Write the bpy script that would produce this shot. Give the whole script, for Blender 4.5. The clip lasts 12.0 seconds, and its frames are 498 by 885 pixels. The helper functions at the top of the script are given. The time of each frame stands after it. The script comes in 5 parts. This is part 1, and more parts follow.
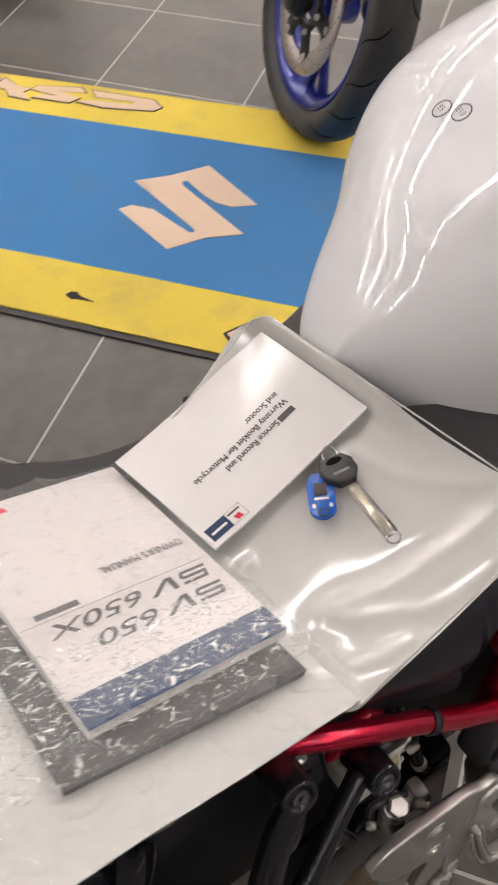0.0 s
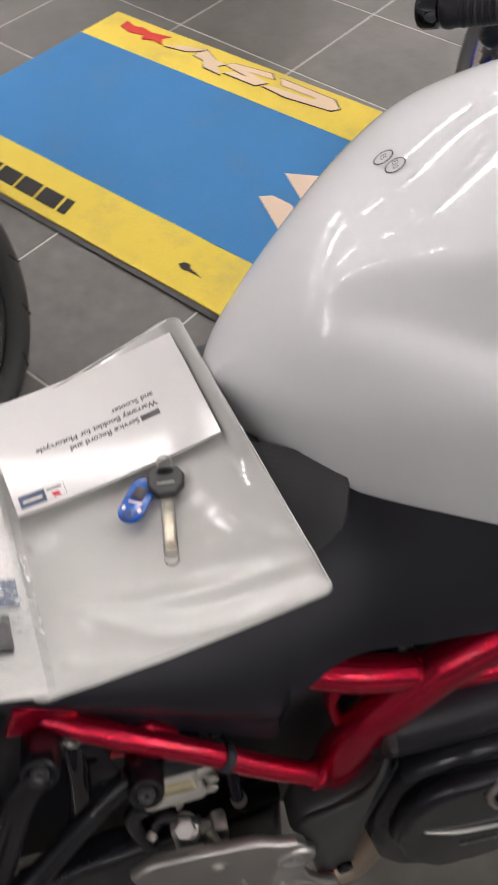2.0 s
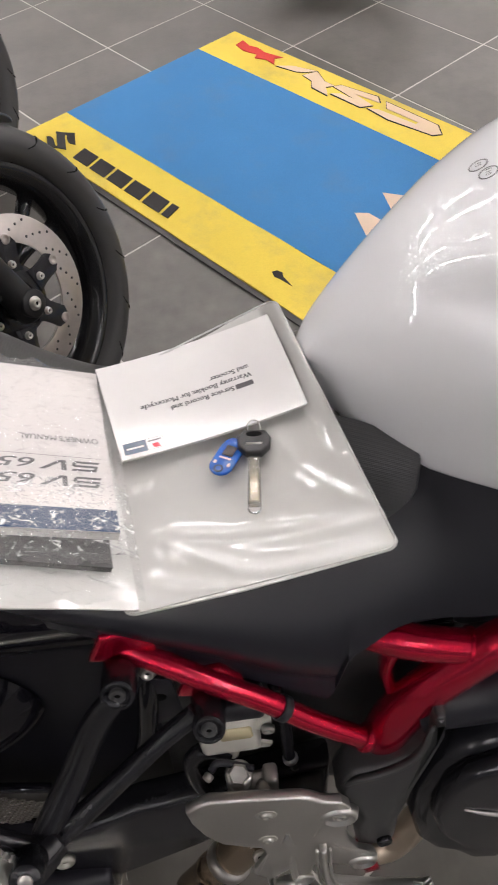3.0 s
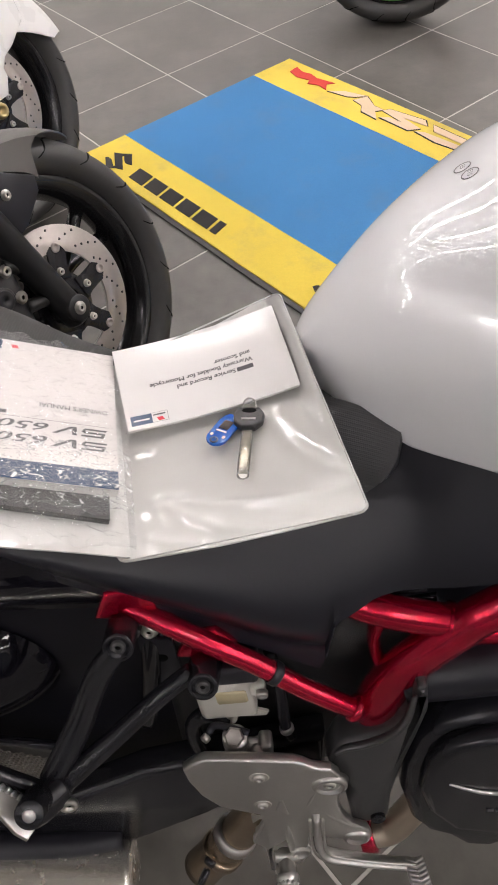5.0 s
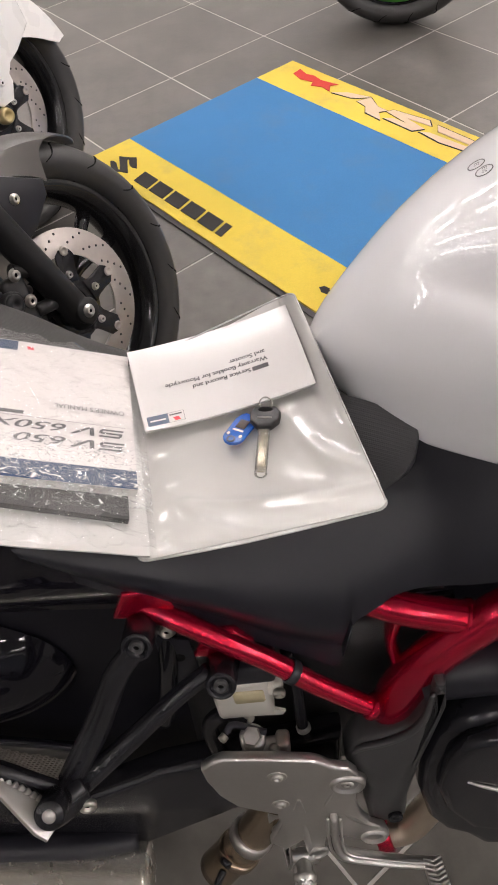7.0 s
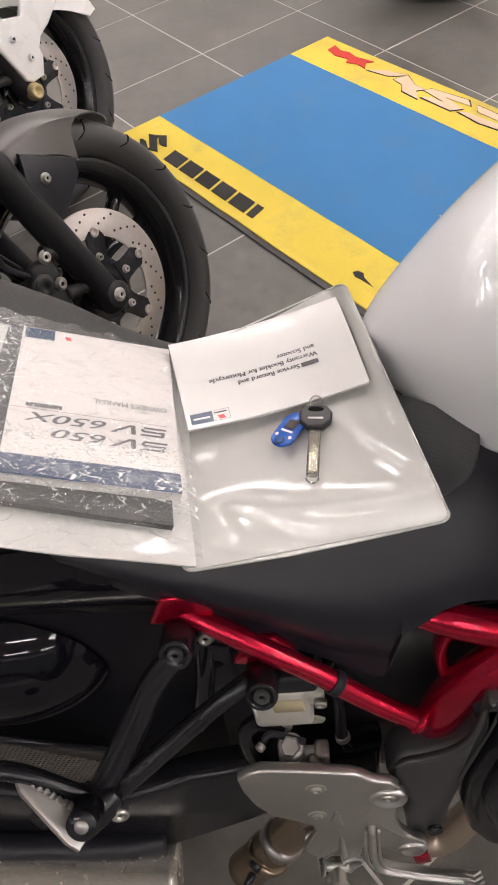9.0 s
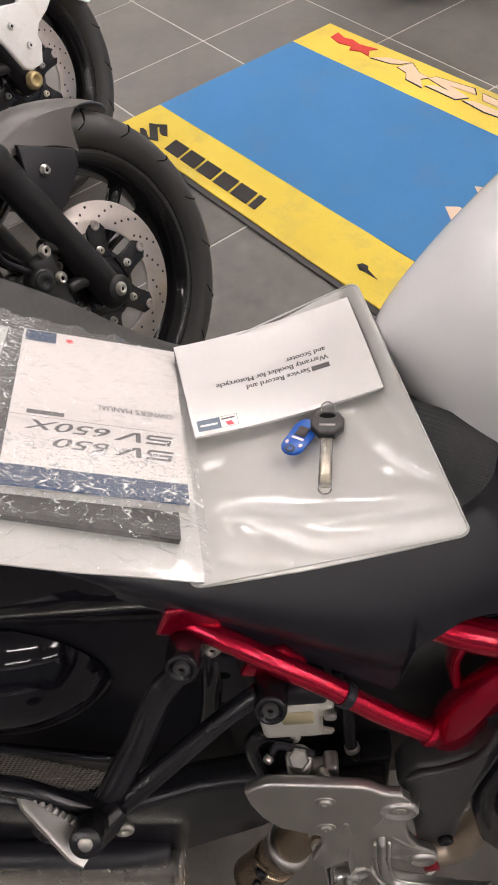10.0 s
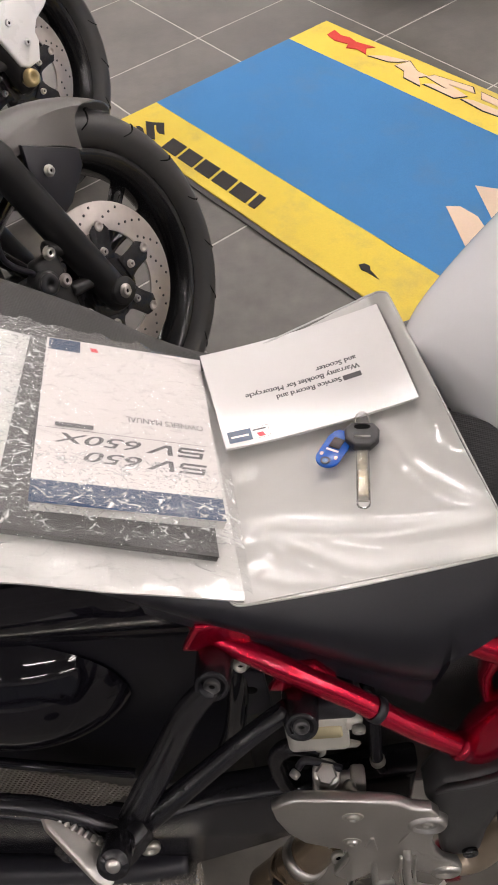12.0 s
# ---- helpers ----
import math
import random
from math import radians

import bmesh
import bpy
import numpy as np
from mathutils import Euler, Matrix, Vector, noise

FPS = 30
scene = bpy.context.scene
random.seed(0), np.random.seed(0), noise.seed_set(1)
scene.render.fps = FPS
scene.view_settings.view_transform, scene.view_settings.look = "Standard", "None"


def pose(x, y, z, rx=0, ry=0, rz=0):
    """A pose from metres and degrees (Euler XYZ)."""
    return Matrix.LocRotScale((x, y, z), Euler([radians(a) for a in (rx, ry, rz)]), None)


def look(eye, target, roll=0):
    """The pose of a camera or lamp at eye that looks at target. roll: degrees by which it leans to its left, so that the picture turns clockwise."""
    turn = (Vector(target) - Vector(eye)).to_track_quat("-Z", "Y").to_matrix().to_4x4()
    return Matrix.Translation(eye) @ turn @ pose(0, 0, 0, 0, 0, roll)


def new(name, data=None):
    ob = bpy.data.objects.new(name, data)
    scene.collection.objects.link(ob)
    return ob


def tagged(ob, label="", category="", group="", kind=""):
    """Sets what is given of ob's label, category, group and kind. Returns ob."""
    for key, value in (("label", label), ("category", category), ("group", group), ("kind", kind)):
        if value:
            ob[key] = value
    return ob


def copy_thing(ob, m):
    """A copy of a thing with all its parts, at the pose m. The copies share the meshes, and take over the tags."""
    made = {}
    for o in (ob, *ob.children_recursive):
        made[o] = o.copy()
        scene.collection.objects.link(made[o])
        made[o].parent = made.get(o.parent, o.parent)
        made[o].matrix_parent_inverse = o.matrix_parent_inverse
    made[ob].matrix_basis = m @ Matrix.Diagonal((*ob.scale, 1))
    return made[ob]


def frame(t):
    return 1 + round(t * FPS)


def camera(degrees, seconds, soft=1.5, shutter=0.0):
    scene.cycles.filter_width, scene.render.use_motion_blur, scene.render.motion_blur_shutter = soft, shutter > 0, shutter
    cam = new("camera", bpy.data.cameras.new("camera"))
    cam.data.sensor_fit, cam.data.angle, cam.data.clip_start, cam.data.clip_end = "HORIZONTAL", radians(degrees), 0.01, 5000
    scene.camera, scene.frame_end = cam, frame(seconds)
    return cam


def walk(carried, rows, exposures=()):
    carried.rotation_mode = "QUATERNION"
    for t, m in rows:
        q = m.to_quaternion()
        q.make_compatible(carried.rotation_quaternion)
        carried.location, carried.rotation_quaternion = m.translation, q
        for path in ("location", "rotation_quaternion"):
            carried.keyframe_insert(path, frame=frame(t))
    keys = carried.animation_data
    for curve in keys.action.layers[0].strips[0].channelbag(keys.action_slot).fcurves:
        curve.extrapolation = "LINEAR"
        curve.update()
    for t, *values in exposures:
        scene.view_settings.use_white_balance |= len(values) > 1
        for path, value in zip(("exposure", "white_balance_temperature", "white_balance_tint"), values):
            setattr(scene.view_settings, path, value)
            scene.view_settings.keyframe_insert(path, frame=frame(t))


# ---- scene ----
cam = camera(34.6, 12.0, soft=1.8, shutter=0.5)
PATH = [
    (0, (-0.155, -0.225, 1.205), (0.443, 0.78, -0.417), -2.9),
    (0.5, (-0.065, -0.234, 1.18), (0.366, 0.821, -0.464), -6.4),
    (1, (-0.031, -0.228, 1.187), (0.377, 0.833, -0.458), -4.5),
    (1.5, (-0.021, -0.221, 1.196), (0.379, 0.863, -0.437), -0.7),
    (2, (0.045, -0.304, 1.208), (0.28, 0.85, -0.409), -1.4),
    (2.5, (0.065, -0.372, 1.237), (0.165, 0.824, -0.362), -2.6),
    (3, (0.026, -0.367, 1.232), (0.089, 0.854, -0.351), -3.1),
    (3.2, (0.02, -0.368, 1.231), (0.072, 0.858, -0.348), -3.4),
    (4.8, (0.074, -0.434, 1.247), (0.006, 0.839, -0.294), -6.0),
    (5, (0.073, -0.435, 1.247), (-0.004, 0.843, -0.289), -6.3),
    (5.5, (0.07, -0.437, 1.249), (-0.019, 0.847, -0.283), -6.9),
    (6, (0.069, -0.438, 1.247), (-0.023, 0.848, -0.282), -7.2),
    (6.5, (0.067, -0.438, 1.247), (-0.02, 0.849, -0.282), -7.2),
    (8.3, (0.051, -0.43, 1.239), (-0.043, 0.833, -0.309), -6.8),
    (8.5, (0.052, -0.422, 1.236), (-0.071, 0.838, -0.313), -7.7),
    (9, (0.038, -0.402, 1.231), (-0.097, 0.845, -0.327), -7.9),
    (9.5, (0.036, -0.386, 1.227), (-0.103, 0.847, -0.341), -8.0),
    (10, (0.03, -0.377, 1.223), (-0.105, 0.848, -0.352), -8.0),
    (10.5, (0.023, -0.371, 1.223), (-0.104, 0.849, -0.357), -8.0),
    (11, (0.018, -0.369, 1.224), (-0.099, 0.85, -0.357), -7.8),
    (11.5, (0.008, -0.362, 1.224), (-0.097, 0.857, -0.358), -7.5),
    (12, (-0.004, -0.359, 1.221), (-0.107, 0.86, -0.362), -7.1),
]
walk(cam, [(t, look(eye, target, roll)) for t, eye, target, roll in PATH], [(0.0, -0.1, 6600, 11), (0.5, -0.28, 6450, 10), (1.0, -0.29, 6400, 10), (1.5, -0.34, 6400, 10), (2.0, -0.14, 6300, 9), (2.5, 0.02, 6250, 9), (3.0, 0.02, 6300, 9), (5.0, 0.06, 6400, 10), (6.5, 0.06, 6500, 11), (8.5, 0.07, 6550, 11), (12.0, 0.04, 6550, 11)])

# ---- world, light and exposure ----
world = bpy.data.worlds.new("world")
scene.world = world
world.use_nodes = True
world.node_tree.nodes["Background"].inputs[0].default_value = (0.8, 0.86, 1.0, 1)
world.node_tree.nodes["Background"].inputs[1].default_value = 0.05
LED_POWER = 78.0
# weak unseen fill lamp, added to lift the near side
fill_light = bpy.data.lights.new("window_daylight", "AREA")
fill_light.shape, fill_light.size, fill_light.size_y = "RECTANGLE", 8.4, 2.2
fill_light.energy = 8.0
fill_light.color = (0.93, 0.97, 1.0)
fill_lamp = new("window_daylight", fill_light)
fill_lamp.matrix_basis = pose(0, -4.98, 1.6, 90, 0, 0)
scene.view_settings.exposure = 0.0


# ---- materials ----
def mat(name, col, rough=0.5, metal=0.0, vary=0.15, grain=60.0, bump=0.0, bump_scale=200.0, coat=0.0, rough_vary=0.1, blotch=6.0, per=0.0, spread=False, spec=0.5, dirt=None):
    m = bpy.data.materials.new(name)
    m.use_nodes = True
    nt = m.node_tree
    n, l = nt.nodes, nt.links
    b = n["Principled BSDF"]
    b.inputs["Metallic"].default_value = metal
    b.inputs["Specular IOR Level"].default_value = spec
    b.inputs["Coat Weight"].default_value = coat
    b.inputs["Coat Roughness"].default_value = 0.04
    tc = n.new("ShaderNodeTexCoord")
    where = n.new("ShaderNodeNewGeometry").outputs["Position"] if spread else tc.outputs["Object"]
    big = n.new("ShaderNodeTexNoise")
    big.inputs["Scale"].default_value = blotch
    big.inputs["Detail"].default_value = 4
    small = n.new("ShaderNodeTexNoise")
    small.inputs["Scale"].default_value = grain
    small.inputs["Detail"].default_value = 6
    l.new(where, big.inputs["Vector"])
    l.new(where, small.inputs["Vector"])
    add = n.new("ShaderNodeMath")
    add.operation = "ADD"
    l.new(big.outputs["Fac"], add.inputs[0])
    l.new(small.outputs["Fac"], add.inputs[1])
    mul = n.new("ShaderNodeMath")
    mul.operation = "MULTIPLY_ADD"
    l.new(add.outputs[0], mul.inputs[0])
    mul.inputs[1].default_value = vary
    mul.inputs[2].default_value = 1.0 - vary
    mix = n.new("ShaderNodeVectorMath")
    mix.operation = "SCALE"
    mix.inputs[0].default_value = col
    l.new(mul.outputs[0], mix.inputs["Scale"])
    if per:
        oi = n.new("ShaderNodeObjectInfo")
        each = n.new("ShaderNodeMath")
        each.operation = "MULTIPLY_ADD"
        l.new(oi.outputs["Random"], each.inputs[0])
        each.inputs[1].default_value = per
        each.inputs[2].default_value = 1.0 - per / 2
        both = n.new("ShaderNodeMath")
        both.operation = "MULTIPLY"
        l.new(mul.outputs[0], both.inputs[0])
        l.new(each.outputs[0], both.inputs[1])
        l.new(both.outputs[0], mix.inputs["Scale"])
    l.new(mix.outputs[0], b.inputs["Base Color"])
    if dirt:
        # trodden-in dirt in patches: (scale, share, colour)
        worn = n.new("ShaderNodeTexNoise")
        worn.inputs["Scale"].default_value = dirt[0]
        worn.inputs["Detail"].default_value = 7
        worn.inputs["Roughness"].default_value = 0.65
        l.new(where, worn.inputs["Vector"])
        mask = n.new("ShaderNodeMapRange")
        mask.inputs["From Min"].default_value = 0.5
        mask.inputs["From Max"].default_value = 0.75
        mask.inputs["To Max"].default_value = dirt[1]
        l.new(worn.outputs["Fac"], mask.inputs["Value"])
        soil = n.new("ShaderNodeMix")
        soil.data_type = "RGBA"
        soil.inputs["B"].default_value = (*dirt[2], 1)
        l.new(mask.outputs[0], soil.inputs["Factor"])
        l.new(mix.outputs[0], soil.inputs["A"])
        l.new(soil.outputs["Result"], b.inputs["Base Color"])
    rm = n.new("ShaderNodeMath")
    rm.operation = "MULTIPLY_ADD"
    l.new(small.outputs["Fac"], rm.inputs[0])
    rm.inputs[1].default_value = rough_vary
    rm.inputs[2].default_value = max(0.0, rough - rough_vary * 0.5)
    l.new(rm.outputs[0], b.inputs["Roughness"])
    if bump:
        bn = n.new("ShaderNodeTexNoise")
        bn.inputs["Scale"].default_value = bump_scale
        bn.inputs["Detail"].default_value = 3
        l.new(tc.outputs["Object"], bn.inputs["Vector"])
        bp = n.new("ShaderNodeBump")
        bp.inputs["Strength"].default_value = bump
        bp.inputs["Distance"].default_value = 0.002
        l.new(bn.outputs["Fac"], bp.inputs["Height"])
        l.new(bp.outputs[0], b.inputs["Normal"])
    return m


def dotted(m, scale, strength, distance=0.0006):
    """Adds a fine raised weave to a material."""
    nt = m.node_tree
    n, l = nt.nodes, nt.links
    tc = n.new("ShaderNodeTexCoord")
    v = n.new("ShaderNodeTexVoronoi")
    v.inputs["Scale"].default_value = scale
    v.inputs["Randomness"].default_value = 0.0
    l.new(tc.outputs["Object"], v.inputs["Vector"])
    bp = n.new("ShaderNodeBump")
    bp.inputs["Strength"].default_value = strength
    bp.inputs["Distance"].default_value = distance
    bp.invert = True
    l.new(v.outputs["Distance"], bp.inputs["Height"])
    l.new(bp.outputs[0], n["Principled BSDF"].inputs["Normal"])
    return m


def film(name, gloss, haze, rough, scales, strength, distance, crease=0.0, net=(60, 120)):
    """Clear plastic: what lies beneath shows through a glossy, crinkled skin with a slight milky haze; white strokes
    painted along creases stand in for glints.
    """
    m = bpy.data.materials.new(name)
    m.use_nodes = True
    n, l = m.node_tree.nodes, m.node_tree.links
    n.clear()
    out = n.new("ShaderNodeOutputMaterial")
    clear = n.new("ShaderNodeBsdfTransparent")
    shine = n.new("ShaderNodeBsdfGlossy")
    shine.inputs["Roughness"].default_value = rough
    milk = n.new("ShaderNodeBsdfDiffuse")
    milk.inputs["Color"].default_value = (0.88, 0.88, 0.87, 1)
    skin_gloss = n.new("ShaderNodeFresnel")
    skin_gloss.inputs["IOR"].default_value = 1.2 + gloss
    tc = n.new("ShaderNodeTexCoord")
    height = None
    for k, sc in enumerate(scales):
        nz = n.new("ShaderNodeTexNoise")
        nz.inputs["Scale"].default_value = sc
        nz.inputs["Detail"].default_value = 2
        nz.inputs["Distortion"].default_value = 0.6
        l.new(tc.outputs["Object"], nz.inputs["Vector"])
        bp = n.new("ShaderNodeBump")
        bp.inputs["Strength"].default_value = strength
        bp.inputs["Distance"].default_value = distance / (1 + k)
        l.new(nz.outputs["Fac"], bp.inputs["Height"])
        if height:
            l.new(height.outputs[0], bp.inputs["Normal"])
        height = bp
    l.new(height.outputs[0], shine.inputs["Normal"])
    # painted glints: white strokes at cell borders of a warped pattern, broken up so that they come and go
    warp = n.new("ShaderNodeTexNoise")
    warp.inputs["Scale"].default_value = 38
    warp.inputs["Detail"].default_value = 3
    l.new(tc.outputs["Object"], warp.inputs["Vector"])
    bent = n.new("ShaderNodeVectorMath")
    bent.operation = "MULTIPLY_ADD"
    bent.inputs[1].default_value = (0.014, 0.014, 0.014)
    l.new(warp.outputs["Color"], bent.inputs[0])
    l.new(tc.outputs["Object"], bent.inputs[2])
    glint_net = None
    for k, sc in enumerate(net):
        stretch = n.new("ShaderNodeMapping")
        stretch.inputs["Rotation"].default_value = (0, 0, 0.35 - 0.9 * k)
        stretch.inputs["Scale"].default_value = (0.34, 1.0, 1.0)
        l.new(bent.outputs[0], stretch.inputs["Vector"])
        cell = n.new("ShaderNodeTexVoronoi")
        cell.feature = "DISTANCE_TO_EDGE"
        cell.inputs["Scale"].default_value = sc
        l.new(stretch.outputs[0], cell.inputs["Vector"])
        near = n.new("ShaderNodeMapRange")
        near.inputs["From Min"].default_value = 0.07
        near.inputs["From Max"].default_value = 0.0
        l.new(cell.outputs["Distance"], near.inputs["Value"])
        gap = n.new("ShaderNodeTexNoise")
        gap.inputs["Scale"].default_value = sc * 1.3
        gap.inputs["Detail"].default_value = 2
        l.new(bent.outputs[0], gap.inputs["Vector"])
        holds = n.new("ShaderNodeMapRange")
        holds.inputs["From Min"].default_value = 0.5
        holds.inputs["From Max"].default_value = 0.72
        l.new(gap.outputs["Fac"], holds.inputs["Value"])
        both = n.new("ShaderNodeMath")
        both.operation = "MULTIPLY"
        l.new(near.outputs[0], both.inputs[0])
        l.new(holds.outputs[0], both.inputs[1])
        if glint_net is None:
            glint_net = both
            continue
        more = n.new("ShaderNodeMath")
        more.operation = "MAXIMUM"
        l.new(glint_net.outputs[0], more.inputs[0])
        l.new(both.outputs[0], more.inputs[1])
        glint_net = more
    white = n.new("ShaderNodeMath")
    white.operation = "MULTIPLY_ADD"
    l.new(glint_net.outputs[0], white.inputs[0])
    white.inputs[1].default_value = crease
    white.inputs[2].default_value = haze
    white.use_clamp = True
    a, b = n.new("ShaderNodeMixShader"), n.new("ShaderNodeMixShader")
    l.new(white.outputs[0], a.inputs[0])
    l.new(clear.outputs[0], a.inputs[1])
    l.new(milk.outputs[0], a.inputs[2])
    l.new(skin_gloss.outputs[0], b.inputs[0])
    l.new(a.outputs[0], b.inputs[1])
    l.new(shine.outputs[0], b.inputs[2])
    l.new(b.outputs[0], out.inputs["Surface"])
    return m


M = {}
M["tile"] = mat("slate tile", (0.103, 0.096, 0.086), 0.42, 0, 0.75, 26, 0.14, 140, rough_vary=0.25, blotch=3.2, per=0.22, spread=True, dirt=(4, 0.35, (0.19, 0.175, 0.155)))
M["grout"] = mat("pale grout", (0.44, 0.42, 0.39), 0.9, 0, 0.25, 90)
M["wall"] = mat("white wall paint", (0.45, 0.445, 0.44), 0.8, 0, 0.05)
M["ceiling"] = mat("pale ceiling paint", (0.6, 0.59, 0.57), 0.9, 0, 0.05)
M["mat_yellow"] = mat("yellow carpet", (0.7, 0.53, 0.075), 0.95, 0, 0.22, 260, 0.5, 700, rough_vary=0.05, blotch=4, dirt=(5, 0.55, (0.3, 0.25, 0.13)))
M["mat_blue"] = mat("blue carpet", (0.045, 0.185, 0.41), 0.95, 0, 0.22, 260, 0.5, 700, rough_vary=0.05, blotch=4, dirt=(6, 0.4, (0.1, 0.17, 0.25)))
M["mat_beige"] = mat("beige carpet", (0.66, 0.5, 0.37), 0.95, 0, 0.15, 260, 0.5, 700)
M["mat_dark"] = mat("charcoal carpet", (0.028, 0.026, 0.026), 0.95, 0, 0.3, 200, 0.5, 700)
M["mat_red"] = mat("red carpet", (0.55, 0.045, 0.035), 0.95, 0, 0.2, 200, 0.5, 700)
M["rubber_edge"] = mat("grey rubber edging", (0.06, 0.058, 0.056), 0.8, 0, 0.2)
M["white_paint"] = mat("pearl white tank paint", (0.71, 0.71, 0.725), 0.4, 0, 0.015, 900, coat=1.0, rough_vary=0.02, blotch=2)
M["red_paint"] = mat("metallic red frame paint", (0.43, 0.003, 0.03), 0.25, 0.75, 0.06, 90, coat=0.5, rough_vary=0.02, spec=0.3)
M["black_gloss"] = mat("gloss black plastic", (0.009, 0.009, 0.011), 0.05, 0, 0.2, 300, rough_vary=0.02)
M["black_matt"] = mat("matt black plastic", (0.0128, 0.0124, 0.0172), 0.37, 0, 0.2, 400, 0.08, 1600, spec=0.36)
M["black_cowl"] = mat("dark gloss cowl plastic", (0.007, 0.0066, 0.0095), 0.06, 0, 0.2, 300, rough_vary=0.02, spec=0.32)
M["black_deep"] = mat("dull black plastic in the depth of the frame", (0.0072, 0.0068, 0.0098), 0.42, 0, 0.2, 200, spec=0.2)
M["black_satin"] = mat("satin black steel", (0.011, 0.0108, 0.0135), 0.25, 0, 0.12, 300, spec=0.4, rough_vary=0.05)
M["black_cast"] = mat("black cast metal", (0.022, 0.0215, 0.022), 0.42, 0.2, 0.25, 300, 0.25, 900)
M["seat"] = dotted(mat("black grained vinyl", (0.034, 0.033, 0.032), 0.62, 0, 0.1, 400, spec=0.35), 420, 0.55)
M["seat_rib"] = dotted(mat("ribbed black vinyl", (0.038, 0.037, 0.04), 0.42, 0, 0.1, 400), 620, 0.8)
M["rubber"] = mat("tyre rubber", (0.035, 0.034, 0.0335), 0.5, 0, 0.25, 120, 0.1, 700)
M["rim_black"] = mat("black rim paint", (0.01, 0.01, 0.011), 0.16, 0, 0.05, 40, rough_vary=0.02)
M["rim_blue"] = mat("blue rim paint", (0.008, 0.022, 0.22), 0.22, 0.3, 0.05, 40, coat=0.6, rough_vary=0.02)
M["black_cover"] = mat("black engine paint", (0.011, 0.0108, 0.0135), 0.18, 0, 0.2, 300, 0.03, 1200, spec=0.35)
M["grey_cast"] = mat("dark grey cast alloy", (0.055, 0.054, 0.056), 0.4, 0.35, 0.15, 300, 0.15, 1200)
M["mesh"] = mat("bare mesh metal", (0.17, 0.15, 0.14), 0.45, 0.8, 0.2, 100)
M["pale_backing"] = mat("dull inner plate", (0.06, 0.055, 0.052), 0.7, 0, 0.3, 60)
M["rim_green"] = mat("green rim tape", (0.1, 0.5, 0.05), 0.4, 0, 0.1)
M["steel"] = mat("brushed steel", (0.5, 0.48, 0.46), 0.3, 0.95, 0.2, 150, 0.1, 600)
M["disc"] = mat("brake disc steel", (0.44, 0.4, 0.37), 0.48, 0.6, 0.25, 90, 0.1, 800)
M["alloy"] = mat("satin alloy", (0.56, 0.545, 0.525), 0.4, 1.0, 0.12, 200, 0.05, 1200)
M["alloy_edge"] = mat("polished alloy edge", (0.6, 0.585, 0.56), 0.33, 1.0, 0.1, 200)
M["zinc"] = mat("zinc bolt", (0.55, 0.53, 0.49), 0.3, 0.9, 0.2, 200)
M["brass"] = mat("yellow zinc nut", (0.6, 0.48, 0.26), 0.35, 0.9, 0.2, 200)
M["exhaust"] = mat("heat-stained exhaust steel", (0.33, 0.26, 0.19), 0.24, 0.9, 0.45, 40, 0.1, 300, blotch=14)
M["header"] = mat("bronzed header pipe", (0.5, 0.42, 0.33), 0.3, 0.85, 0.3, 40, blotch=12)
M["muffler"] = mat("brushed silencer", (0.88, 0.84, 0.76), 0.26, 0.9, 0.12, 120, 0.1, 500)
M["poly"] = mat("milky plastic", (0.46, 0.445, 0.4), 0.35, 0, 0.1, 100)
M["fluid"] = mat("amber fluid window", (0.4, 0.35, 0.22), 0.25, 0, 0.1, 100)
M["grey_plastic"] = mat("grey mudguard plastic", (0.085, 0.078, 0.072), 0.33, 0.15, 0.12, 300, 0.05, 900)
M["white_plastic"] = mat("white fork cover plastic", (0.8, 0.79, 0.775), 0.28, 0, 0.01, 20, coat=0.4)
M["fork"] = mat("black fork tube", (0.014, 0.014, 0.015), 0.42, 0, 0.2, 300, 0.1, 900, spec=0.35)
M["pvc"] = mat("translucent white plastic sheet", (0.54, 0.535, 0.515), 0.085, 0, 0.05, 60, 0, coat=0.15, rough_vary=0.03, blotch=10)
M["paper"] = mat("white coated card", (0.72, 0.7, 0.69), 0.13, 0, 0.03, 120, 0.05, 300)
M["matt_paper"] = mat("white uncoated cover card", (0.56, 0.53, 0.515), 0.5, 0, 0.03, 120, 0.05, 300, spec=0.3)
M["pages"] = mat("stacked paper edges", (0.6, 0.59, 0.57), 0.85, 0, 0.2, 400, 0.3, 1200)
M["navy"] = mat("navy print", (0.035, 0.06, 0.115), 0.25, 0, 0.1, 200)
M["ink"] = mat("grey-black print", (0.07, 0.065, 0.07), 0.3, 0, 0.15, 300)
M["red_ink"] = mat("red print", (0.6, 0.03, 0.05), 0.3, 0, 0.1, 300)
M["dark_book"] = mat("dark booklet cover", (0.028, 0.027, 0.027), 0.3, 0, 0.25, 90)
M["bag"] = film("crumpled clear film", 0.36, 0.085, 0.1, (26, 60), 0.4, 0.006, 0.95, (80, 140, 240))
M["bag_flat"] = film("smooth clear film", 0.3, 0.06, 0.1, (14, 34), 0.35, 0.006, 0.06, (40,))
M["bag_taut"] = film("taut clear film", 0.22, 0.05, 0.14, (24, 60), 0.25, 0.003, 0.22, (70, 140))
M["sleeve"] = film("clear sleeve", 0.25, 0.1, 0.08, (90,), 0.15, 0.001)
M["key_black"] = mat("black key head plastic", (0.02, 0.02, 0.021), 0.4, 0, 0.2, 300, 0.1, 900)
M["key_steel"] = mat("nickel key blade", (0.62, 0.56, 0.42), 0.25, 0.95, 0.2, 300)
